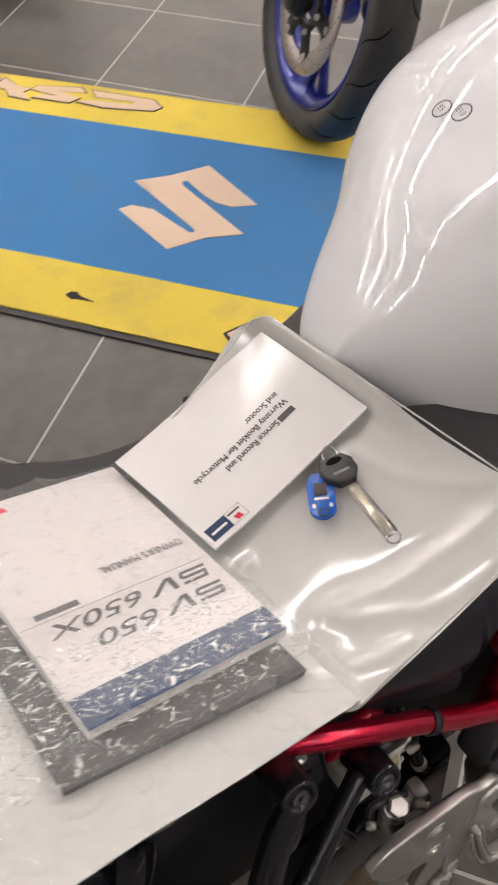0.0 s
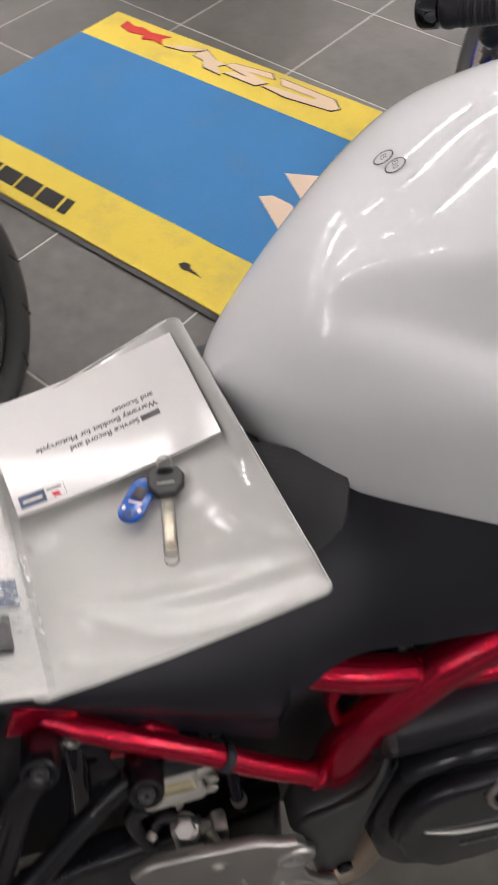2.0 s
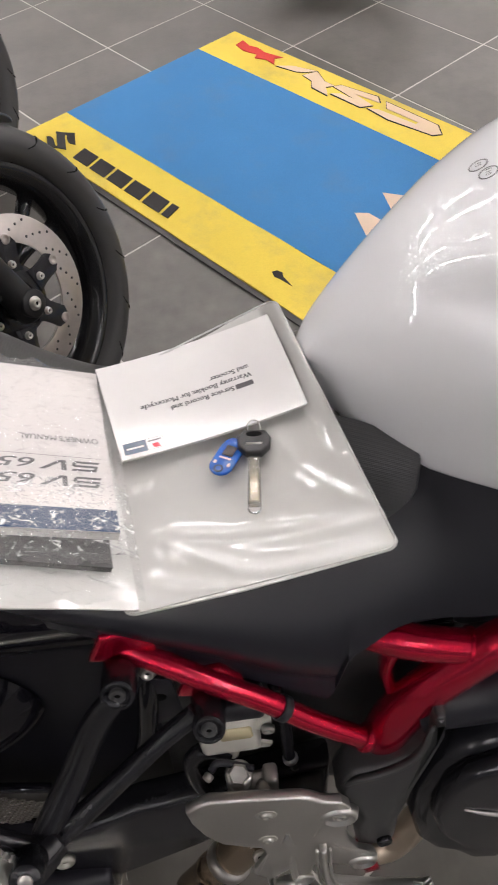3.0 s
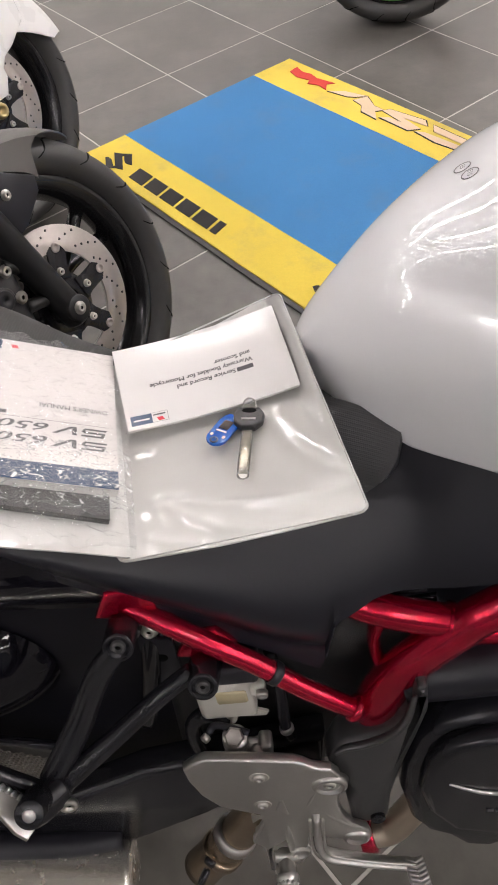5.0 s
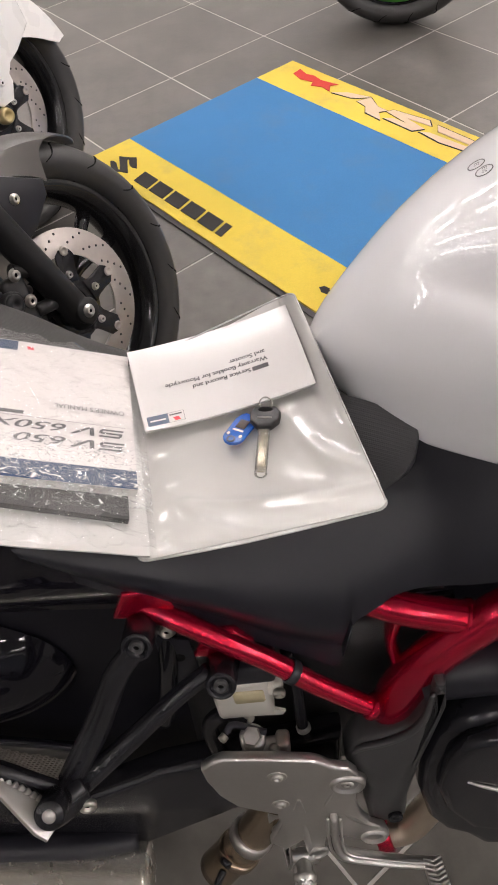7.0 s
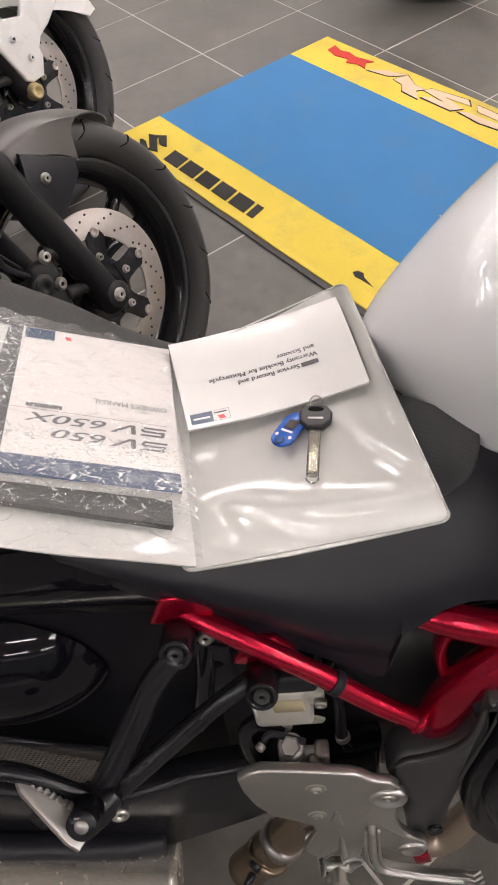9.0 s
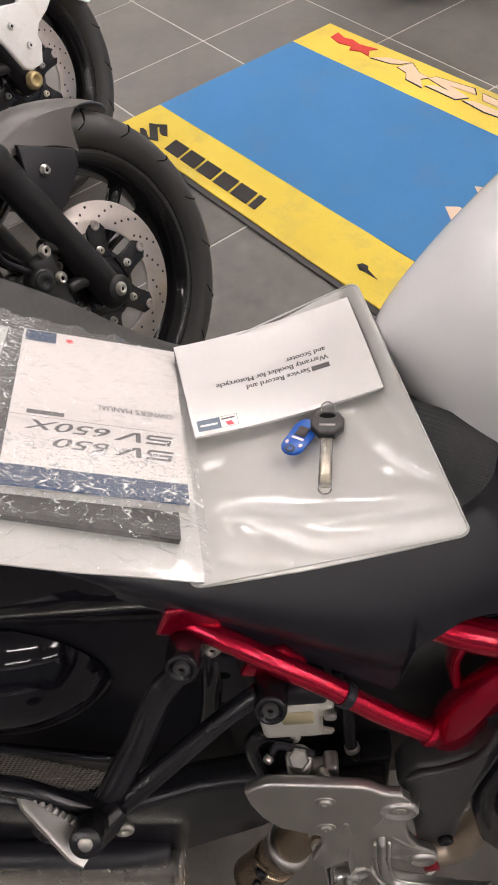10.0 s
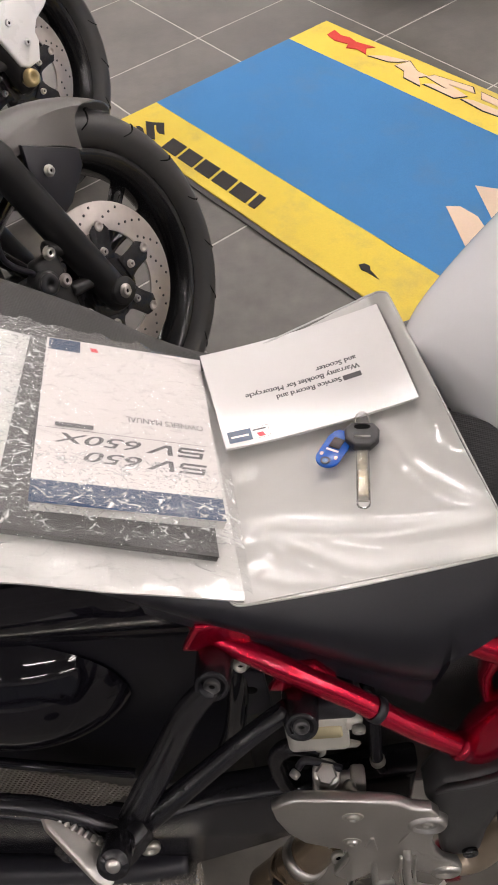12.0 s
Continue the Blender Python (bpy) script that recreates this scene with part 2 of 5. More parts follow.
# near-black that paints in the shade of recesses: sockets, tread cuts, holes
M["groove"] = mat("black for the shade in sockets, tread and holes", (0.004, 0.004, 0.004), 0.9, 0, 0.1, spec=0.1)
M["tag_blue"] = mat("clear blue plastic tag", (0.008, 0.085, 0.42), 0.15, 0, 0.08, 200)
M["sticker"] = mat("clear sticker film", (0.7, 0.69, 0.68), 0.3, 0, 0.02)
M["led"] = bpy.data.materials.new("lit diffuser")
M["led"].use_nodes = True
b_ = M["led"].node_tree.nodes["Principled BSDF"]
b_.inputs["Emission Color"].default_value = (1.0, 0.925, 0.9, 1)
b_.inputs["Emission Strength"].default_value = LED_POWER


# ---- building helpers ----
def part(name, bm, material, parent=None, label="", smooth=True, mods=()):
    me = bpy.data.meshes.new(name)
    bmesh.ops.recalc_face_normals(bm, faces=bm.faces)
    bm.to_mesh(me)
    bm.free()
    if smooth:
        for p in me.polygons:
            p.use_smooth = True
    me.materials.append(material)
    ob = new(name, me)
    if parent:
        ob.parent = parent
    if label:
        tagged(ob, label)
    return ob


def thing(name, label, category, m=None, group="", kind=""):
    ob = new(name)
    ob.empty_display_size = 0.05
    if m is not None:
        ob.matrix_basis = m
    return tagged(ob, label, category, group, kind)


def crisp(bm, angle=35):
    """Marks sharp edges, so that smooth shading keeps them."""
    for e in bm.edges:
        if len(e.link_faces) == 2 and e.calc_face_angle(0) > radians(angle):
            e.smooth = False
    return bm


def box(size, at=(0, 0, 0), bevel=0.002, segs=2, rot=None):
    bm = bmesh.new()
    bmesh.ops.create_cube(bm, size=1.0)
    bmesh.ops.scale(bm, vec=size, verts=bm.verts)
    if bevel:
        bmesh.ops.bevel(bm, geom=bm.edges[:], offset=bevel, segments=segs, profile=0.5, affect="EDGES")
    m = Matrix.Translation(at)
    if rot is not None:
        m = m @ Euler([radians(a) for a in rot]).to_matrix().to_4x4()
    bm.transform(m)
    return bm


def frame_of(direction):
    z = Vector(direction).normalized()
    x = z.orthogonal().normalized()
    return Matrix((x, z.cross(x), z)).transposed()


def turned(profile, p0, direction, seg=32, close=True):
    """Turns a profile of (radius, height) about a line from p0 along direction."""
    bm = bmesh.new()
    fr = frame_of(direction)
    rings = []
    for r, h in profile:
        ring = []
        for i in range(seg):
            a = 2 * math.pi * i / seg
            ring.append(bm.verts.new(Vector(p0) + fr @ Vector((r * math.cos(a), r * math.sin(a), h))))
        rings.append(ring)
    for a, b in zip(rings, rings[1:]):
        for i in range(seg):
            j = (i + 1) % seg
            bm.faces.new((a[i], a[j], b[j], b[i]))
    if close:
        bm.faces.new(rings[0][::-1])
        bm.faces.new(rings[-1])
    return crisp(bm)


def cyl(p0, p1, r, r2=None, bevel=0.0015, seg=24):
    d = Vector(p1) - Vector(p0)
    h = d.length
    r2 = r if r2 is None else r2
    b = min(bevel, r * 0.4, h * 0.4)
    return turned([(r - b, 0), (r, b), (r2, h - b), (r2 - b, h)], p0, d, seg)


def smooth_line(pts, n=8):
    """A Catmull-Rom curve through points."""
    pts = [Vector(p) for p in pts]
    ext = [2 * pts[0] - pts[1]] + pts + [2 * pts[-1] - pts[-2]]
    out = []
    for i in range(1, len(ext) - 2):
        a, b, c, d = ext[i - 1 : i + 3]
        for k in range(n):
            t = k / n
            out.append(0.5 * (2 * b + (c - a) * t + (2 * a - 5 * b + 4 * c - d) * t * t + (3 * b - a - 3 * c + d) * t**3))
    out.append(pts[-1])
    return out


def tube(pts, r, seg=16, n=8, cap=True, flat=1.0, up=None):
    """A tube along a smooth line; r: a radius, or one for each point given."""
    line = smooth_line(pts, n) if n > 1 else [Vector(p) for p in pts]
    if not isinstance(r, (int, float)):
        rr = smooth_line([(v, 0, 0) for v in r], n) if n > 1 else [Vector((v, 0, 0)) for v in r]
        rad = [v.x for v in rr]
    else:
        rad = [r] * len(line)
    bm = bmesh.new()
    rings, ref = [], None
    for i, p in enumerate(line):
        d = (line[min(i + 1, len(line) - 1)] - line[max(i - 1, 0)]).normalized()
        if ref is None:
            ref = Vector(up) if up else d.orthogonal()
        x = (ref - d * ref.dot(d)).normalized()
        ref = x
        y = d.cross(x)
        rings.append([bm.verts.new(p + rad[i] * (math.cos(a) * x + flat * math.sin(a) * y)) for a in (2 * math.pi * k / seg for k in range(seg))])
    for a, b in zip(rings, rings[1:]):
        for i in range(seg):
            j = (i + 1) % seg
            bm.faces.new((a[i], a[j], b[j], b[i]))
    if cap:
        bm.faces.new(rings[0][::-1])
        bm.faces.new(rings[-1])
    return crisp(bm, 50)


def plate(outline, thick, m, bevel=0.0015, segs=2):
    """A flat plate: outline in its own plane, extruded by thick along its normal, placed by m."""
    bm = bmesh.new()
    vs = [bm.verts.new((x, y, 0)) for x, y in outline]
    f = bm.faces.new(vs)
    if f.normal.z < 0:
        f.normal_flip()
    r = bmesh.ops.extrude_face_region(bm, geom=[f])
    bmesh.ops.translate(bm, vec=(0, 0, thick), verts=[v for v in r["geom"] if isinstance(v, bmesh.types.BMVert)])
    if bevel:
        es = [e for e in bm.edges if abs(e.verts[0].co.z - e.verts[1].co.z) < 1e-6]
        bmesh.ops.bevel(bm, geom=es, offset=bevel, segments=segs, profile=0.5, affect="EDGES")
    bm.transform(m)
    return crisp(bm, 40)


def grid(fn, nu, nv, closed_u=False):
    """A surface fn(u, v), u and v from 0 to 1."""
    bm = bmesh.new()
    rows = [[bm.verts.new(fn(i / nu, j / nv)) for i in range(nu if closed_u else nu + 1)] for j in range(nv + 1)]
    for a, b in zip(rows, rows[1:]):
        n = len(a)
        for i in range(n if closed_u else n - 1):
            k = (i + 1) % n
            bm.faces.new((a[i], a[k], b[k], b[i]))
    return bm


def slab(fn, nu, nv, thick):
    """A closed sheet of some thickness over fn(u, v); it grows along -normal."""
    bm = grid(fn, nu, nv)
    bmesh.ops.recalc_face_normals(bm, faces=bm.faces)
    bmesh.ops.solidify(bm, geom=bm.faces[:], thickness=thick)
    return crisp(bm, 50)


def joined(*bms):
    out = bmesh.new()
    for b in bms:
        me = bpy.data.meshes.new("tmp")
        b.to_mesh(me)
        b.free()
        out.from_mesh(me)
        bpy.data.meshes.remove(me)
    return out


def lerp(a, b, t):
    return a + (b - a) * t


def along(xs, ys, x):
    """Smooth interpolation through a short table."""
    return float(np.interp(x, xs, ys)) if len(xs) < 3 else _hermite(xs, ys, x)


def _hermite(xs, ys, x):
    x = min(max(x, xs[0]), xs[-1])
    i = max(0, min(len(xs) - 2, int(np.searchsorted(xs, x)) - 1))
    h = xs[i + 1] - xs[i]
    t = (x - xs[i]) / h

    def slope(k):
        if k == 0:
            return (ys[1] - ys[0]) / (xs[1] - xs[0])
        if k == len(xs) - 1:
            return (ys[-1] - ys[-2]) / (xs[-1] - xs[-2])
        return (ys[k + 1] - ys[k - 1]) / (xs[k + 1] - xs[k - 1])

    return (2 * t**3 - 3 * t**2 + 1) * ys[i] + (t**3 - 2 * t**2 + t) * h * slope(i) + (-2 * t**3 + 3 * t**2) * ys[i + 1] + (t**3 - t**2) * h * slope(i + 1)


def bolt(parent, at, direction, r=0.007, material=None, name="bolt", washer=0.0, socket=True):
    """A cap bolt with a recessed head, on a washer if wanted."""
    d = Vector(direction).normalized()
    prof = []
    if washer:
        prof += [(washer, 0), (washer, 0.0018)]
    prof += [(r, 0.0018), (r, 0.006), (r * 0.88, 0.0075)]
    if socket:
        prof += [(r * 0.46, 0.0075), (r * 0.42, 0.0045)]
    ob = part(name, turned(prof, at, d, 20), material or M["zinc"], parent)
    if socket:
        # the socket's floor is painted dark for the shade inside it
        ob.data.materials.append(M["groove"])
        ob.data.polygons[len(ob.data.polygons) - 1].material_index = 1
    return ob


# ---- the showroom: floor, walls, ceiling and its lights ----
# Plan: x runs along the white motorcycle towards its front, y to its left, the origin on the floor beneath its seat.
MAT_TURN = -52.0
MAT_CORNER = Vector((-0.464, 1.739, 0.0))
MX = Vector((math.cos(radians(MAT_TURN)), math.sin(radians(MAT_TURN)), 0))
MY = Vector((-MX.y, MX.x, 0))
TILE_X, TILE_Y, JOINT = 0.4255, 0.4075, 0.0045


def on_mat(x, y, z=0.0):
    return MAT_CORNER + MX * x + MY * y + Vector((0, 0, z))


ground = part("floor", box((13, 13, 0.1), (0, 1.5, -0.0508), 0), M["grout"], None, smooth=False)
tagged(ground, "pale grout bed of the dark tiled showroom floor", "floor", kind="structure")
ceil = part("ceiling", box((13, 13, 0.2), (0, 1.5, 3.3), 0), M["ceiling"], None, smooth=False)
tagged(ceil, "plain pale showroom ceiling", "ceiling", kind="structure")
for nm, size, at in (
    ("wall_north", (13, 0.2, 3.2), (0, 8.0, 1.6)),
    ("wall_east", (0.2, 13, 3.2), (6.5, 1.5, 1.6)),
    ("wall_west", (0.2, 13, 3.2), (-6.5, 1.5, 1.6)),
):
    tagged(part(nm, box(size, at, 0), M["wall"], None, smooth=False), "plain white showroom wall", "wall", kind="structure")


# behind the camera, unseen: a wide window added to the wall for the fill lamp
tagged(part("wall_south", joined(box((13, 0.2, 0.4), (0, -5.0, 0.2), 0), box((13, 0.2, 0.4), (0, -5.0, 3.0), 0), box((2.2, 0.2, 2.4), (-5.4, -5.0, 1.6), 0), box((2.2, 0.2, 2.4), (5.4, -5.0, 1.6), 0)), M["wall"], None, smooth=False), "plain white showroom wall with an added window opening", "wall", kind="structure")
added_window = thing("window_1", "wide window with dark slim frames, added out of view", "window", pose(0, -4.94, 0), kind="structure")
for wx in (-4.27, -2.13, 0.0, 2.13, 4.27):
    part("mullion", box((0.05, 0.06, 2.4), (wx, 0, 1.6), 0.004, 1), M["black_satin"], added_window)
for wz in (0.43, 2.77):
    part("window_frame", box((8.6, 0.06, 0.06), (0, 0, wz), 0.004, 1), M["black_satin"], added_window)


def ceiling_light(at, turn):
    t = thing("ceiling_light", "lit white linear ceiling light on the ceiling", "light", pose(*at, 0, 0, turn), "linear ceiling lights")
    part("housing", box((1.46, 0.09, 0.05), (0, 0, 0.026), 0.006), M["white_plastic"], t)
    part("diffuser", box((1.4, 0.05, 0.012), (0, 0, -0.004), 0.003), M["led"], t, "glowing diffuser")
    return t


LAMP_TURN = 8.0
first_light = ceiling_light((0, 0, 3.14), LAMP_TURN)
LAMP_ROWS = (1.7, 3.4, 5.1, 6.8)
for i in range(7):
    for j, row in enumerate(LAMP_ROWS):
        spot = Vector((-5.35 + 1.75 * i, row, 3.14))
        if i or j:
            copy_thing(first_light, pose(*spot, 0, 0, LAMP_TURN))
        else:
            first_light.matrix_basis = pose(*spot, 0, 0, LAMP_TURN)


for x in (-3.6, -1.2, 1.2, 3.6):
    for y in (-4.1, -2.4):
        copy_thing(first_light, pose(x, y, 3.14, 0, 0, LAMP_TURN))
# unseen extra lamps, added to brighten the right faces of the parked wheels
for x in (3.6, 5.2):
    for y in (-2.2, -1.1, 0.0, 1.1, 2.2):
        copy_thing(first_light, pose(x, y, 3.14, 0, 0, LAMP_TURN))


# ---- the floor mat with its woven marks ----
floor_mat = thing("floor_mat", "blue showroom mat with yellow borders and woven marks", "mat", Matrix.Translation(MAT_CORNER) @ pose(0, 0, 0, 0, 0, MAT_TURN))
ML = 2.08


def strip(y0, y1, z, h, skew0=0.033, skew1=0.033):
    """A carpet strip along the mat, which lies slightly askew to the tiles."""
    def fn(u, v):
        x = lerp(0.004, ML, u)
        y = lerp(y0 + skew0 * x, y1 + skew1 * x, v) + 0.0012 * noise.noise(Vector((x * 9, v * 3, 2.2)))
        return Vector((x, y, z + 0.0012 * noise.noise(Vector((x * 3, y * 3, 7.7)))))
    return slab(fn, 90, 10, h)


part("blue_field", strip(0.1615, 0.6665, 0.0085, 0.006, 0.028, 0.042), M["mat_blue"], floor_mat, "blue carpet field")
part("near_border", strip(0.004, 0.161, 0.0085, 0.006, 0.02, 0.028), M["mat_yellow"], floor_mat, "yellow carpet border")
part("far_border", strip(0.667, 0.822, 0.0085, 0.006, 0.042, 0.047), M["mat_yellow"], floor_mat, "yellow carpet border")
part("edging", strip(-0.012, 0.0035, 0.0055, 0.004, 0.02, 0.02), M["rubber_edge"], floor_mat, "thin grey rubber edging")


def mark(name, outline, z, material, label="", thick=0.002):
    return part(name, plate(outline, thick, Matrix.Translation((0, 0, z)), 0), material, floor_mat, label, smooth=False)


# zigzag emblem in the blue field, and a small one on the near border
EMBLEM = ((0.908, 0.494), (0.983, 0.538), (1.06, 0.602), (1.221, 0.493), (1.168, 0.469), (1.128, 0.473), (1.093, 0.489), (1.031, 0.531), (1.019, 0.523), (1.031, 0.508), (1.226, 0.385), (1.146, 0.348), (1.077, 0.287), (0.914, 0.384), (0.938, 0.407), (0.993, 0.407), (1.036, 0.386), (1.106, 0.354), (1.117, 0.361), (1.106, 0.372))
mark("emblem", EMBLEM, 0.0085, M["mat_beige"], "beige woven emblem")
mark("emblem", [(0.115 + (x - 1.067) * 0.3, 0.066 + (y - 0.445) * 0.3) for x, y in EMBLEM], 0.0085, M["mat_dark"], "small dark woven emblem")
# six slanted dark blocks of a word on the near border
x = 0.207
for w in (0.062, 0.062, 0.062, 0.062, 0.064, 0.024):
    y = 0.034 + 0.022 * x
    block = [(x, y), (x + w, y + 0.0015), (x + w - 0.013, y + 0.05), (x - 0.013, y + 0.0485)]
    mark("letter_block", block, 0.0085, M["mat_dark"])
    x += w + 0.0105
# beige blocks with dark outlines, and a red flourish, on the far border
BEIGE = (((0.262, 0.757), (0.3, 0.79), (0.372, 0.815), (0.352, 0.788), (0.33, 0.772)), ((0.375, 0.815), (0.43, 0.789), (0.47, 0.79), (0.455, 0.768), (0.49, 0.738), (0.425, 0.74), (0.4, 0.765), (0.36, 0.77)), ((0.48, 0.806), (0.6, 0.83), (0.625, 0.81), (0.54, 0.797), (0.62, 0.785), (0.6, 0.755), (0.49, 0.752), (0.51, 0.77), (0.56, 0.775), (0.47, 0.785)), ((0.635, 0.826), (0.815, 0.83), (0.85, 0.803), (0.835, 0.782), (0.7, 0.76), (0.62, 0.765), (0.645, 0.78), (0.77, 0.793), (0.77, 0.806), (0.66, 0.8)))
for shape in BEIGE:
    cx, cy = sum(a for a, _ in shape) / len(shape), sum(b for _, b in shape) / len(shape)
    mark("letter_outline", [(cx + (a - cx) * 1.035, cy + (b - cy) * 1.1) for a, b in shape], 0.0085, M["mat_dark"])
    mark("letter_block", shape, 0.0092, M["mat_beige"])
mark("flourish", ((0.075, 0.762), (0.07, 0.797), (0.11, 0.787), (0.138, 0.796), (0.175, 0.79), (0.24, 0.806), (0.225, 0.785), (0.25, 0.758), (0.21, 0.762), (0.178, 0.745), (0.165, 0.765), (0.12, 0.752)), 0.0085, M["mat_red"], "red woven flourish")
mark("smudge", ((0.924, 0.088), (0.93, 0.1), (0.945, 0.103), (0.955, 0.094), (0.992, 0.086), (0.955, 0.084), (0.94, 0.08)), 0.0085, M["mat_dark"], "small dark woven mark")
mark("letter_outline", ((1.286, 0.082), (1.318, 0.12), (1.5, 0.115), (1.5, 0.06), (1.31, 0.06)), 0.0085, M["mat_dark"])
mark("letter_block", ((1.294, 0.083), (1.32, 0.113), (1.494, 0.108), (1.494, 0.066), (1.314, 0.066)), 0.0092, M["mat_beige"])


# ---- the white motorcycle, leaning on its side stand ----
LEAN_DEG, BIKE_Y = 8.0, -0.035
BIKE = pose(0, BIKE_Y, 0, -LEAN_DEG, 0, 0)
bike = thing("motorcycle", "white motorcycle with red trellis frame, parked leaning on its stand", "motorcycle", BIKE)


def on_bike(x, y, z):
    return BIKE @ Vector((x, y, z))


# fuel tank: half sections of (share of width, share of height from base to crown), with a knee recess below the shoulder
TX = (0.086, 0.1, 0.13, 0.17, 0.22, 0.28, 0.35, 0.43, 0.52, 0.62, 0.66)
T_HALF = (0.0212, 0.0494, 0.075, 0.098, 0.1443, 0.1775, 0.1749, 0.1811, 0.1804, 0.1509, 0.09)
T_TOP = (0.762, 0.786, 0.824, 0.8683, 0.8943, 0.9256, 0.9506, 0.9466, 0.9378, 0.9069, 0.873)
T_LOW = (0.7453, 0.7441, 0.7372, 0.7353, 0.7493, 0.7494, 0.7278, 0.7107, 0.7134, 0.7378, 0.778)
T_NEAR = (0.0, 0.008, 0.05, 0.095, 0.1443, 0.1775, 0.1749, 0.1811, 0.1804, 0.1509, 0.09)
S_W = (0.0, 0.3, 0.56, 0.77, 0.91, 0.98, 1.0, 0.998, 0.995, 0.99, 0.985, 0.97)
S_H = (1.0, 0.985, 0.935, 0.85, 0.735, 0.61, 0.49, 0.38, 0.275, 0.17, 0.075, 0.0)
S_K = tuple(i / 11 for i in range(12))


def ease(t):
    t = min(1.0, max(0.0, t))
    return t * t * (3 - 2 * t)


def tank_point(u, v):
    x = lerp(TX[0], TX[-1], u)
    half, top, low = (along(TX, row, x) for row in (T_HALF if v > 0.5 else T_NEAR, T_TOP, T_LOW))
    k = abs(2 * v - 1)
    w, h = along(S_K, S_W, k), along(S_K, S_H, k)
    # shoulder crease: beyond it the flank drops away, then swells out again to the base
    edge = min(0.7, max(0.3, 0.35 + 3.4 * (x - 0.184)))
    t = (w - edge) / (1 - edge)
    if t > 0 and v < 0.5 and k < 0.7:
        h -= 0.27 * ease((x - 0.14) / 0.12) * ease(t / 0.34) * max(0.0, 1 - t) ** 0.9
    return Vector((x, half * w * (1 if v > 0.5 else -1), lerp(low, top, h)))


bm = grid(lambda u, v: tank_point(u**1.3, v), 90, 120)
skin = [v for v in bm.verts if not v.is_boundary]
for _ in range(8):
    bmesh.ops.smooth_vert(bm, verts=skin, factor=0.5, use_axis_x=True, use_axis_y=True, use_axis_z=True)
bmesh.ops.holes_fill(bm, edges=[e for e in bm.edges if e.is_boundary], sides=0)
tank = part("fuel_tank", bm, M["white_paint"], bike, "glossy pearl white fuel tank")

# rider's seat: a saddle that narrows towards the tank
SX = (-0.42, -0.34, -0.26, -0.18, -0.12, -0.07, 0.0, 0.06, 0.12)
S_HALF = (0.19, 0.172, 0.148, 0.117, 0.089, 0.074, 0.075, 0.083, 0.092)
S_TOP = (0.835, 0.82, 0.796, 0.774, 0.753, 0.739, 0.733, 0.735, 0.742)
S_LOW = (0.74, 0.735, 0.725, 0.715, 0.705, 0.7, 0.695, 0.695, 0.71)


def seat_point(u, v):
    x = lerp(SX[0], SX[-1], u)
    a = math.pi * v
    half, top, low = along(SX, S_HALF, x), along(SX, S_TOP, x), along(SX, S_LOW, x)
    c, s = math.cos(a), math.sin(a)
    return Vector((x, -half * math.copysign(abs(c) ** 0.45, c), low + (top - low) * s**0.5))


part("seat", grid(seat_point, 60, 40), M["seat"], bike, "black grained vinyl saddle")


# ribbed flank of the seat nose, tucked under the tank's tail
def flank(side):
    def fn(u, v):
        x = lerp(0.02, 0.17, u)
        top_y = along((0.02, 0.08, 0.12, 0.16, 0.196), (0.032, 0.034, 0.044, 0.072, 0.112), x)
        top_z = along((0.02, 0.08, 0.12, 0.196), (0.733, 0.745, 0.752, 0.748), x)
        v *= max(0.02, 1 - max(0.0, (x - 0.106) / 0.0645) ** 1.7) ** 0.6
        low_y = along((0.02, 0.08, 0.13, 0.196), (0.112, 0.118, 0.122, 0.124), x)
        low_z = along((0.02, 0.08, 0.13, 0.196), (0.69, 0.694, 0.702, 0.715), x)
        return Vector((x, side * (lerp(top_y, low_y, v) + 0.018 * math.sin(math.pi * v) + 0.006), lerp(top_z, low_z, v)))
    return slab(fn, 24, 12, 0.01)


for side in (-1, 1):
    part("seat_flank", flank(side), M["seat_rib"], bike, "ribbed vinyl flank of the seat nose")

# side panel between seat, tank and frame: matt black, bulging outwards
PX = (-0.17, -0.1, -0.054, 0.008, 0.07, 0.1, 0.108, 0.113, 0.129, 0.148, 0.186, 0.239, 0.45)
P_LOW = (0.625, 0.592, 0.562, 0.526, 0.493, 0.476, 0.495, 0.568, 0.581, 0.598, 0.611, 0.633, 0.7)


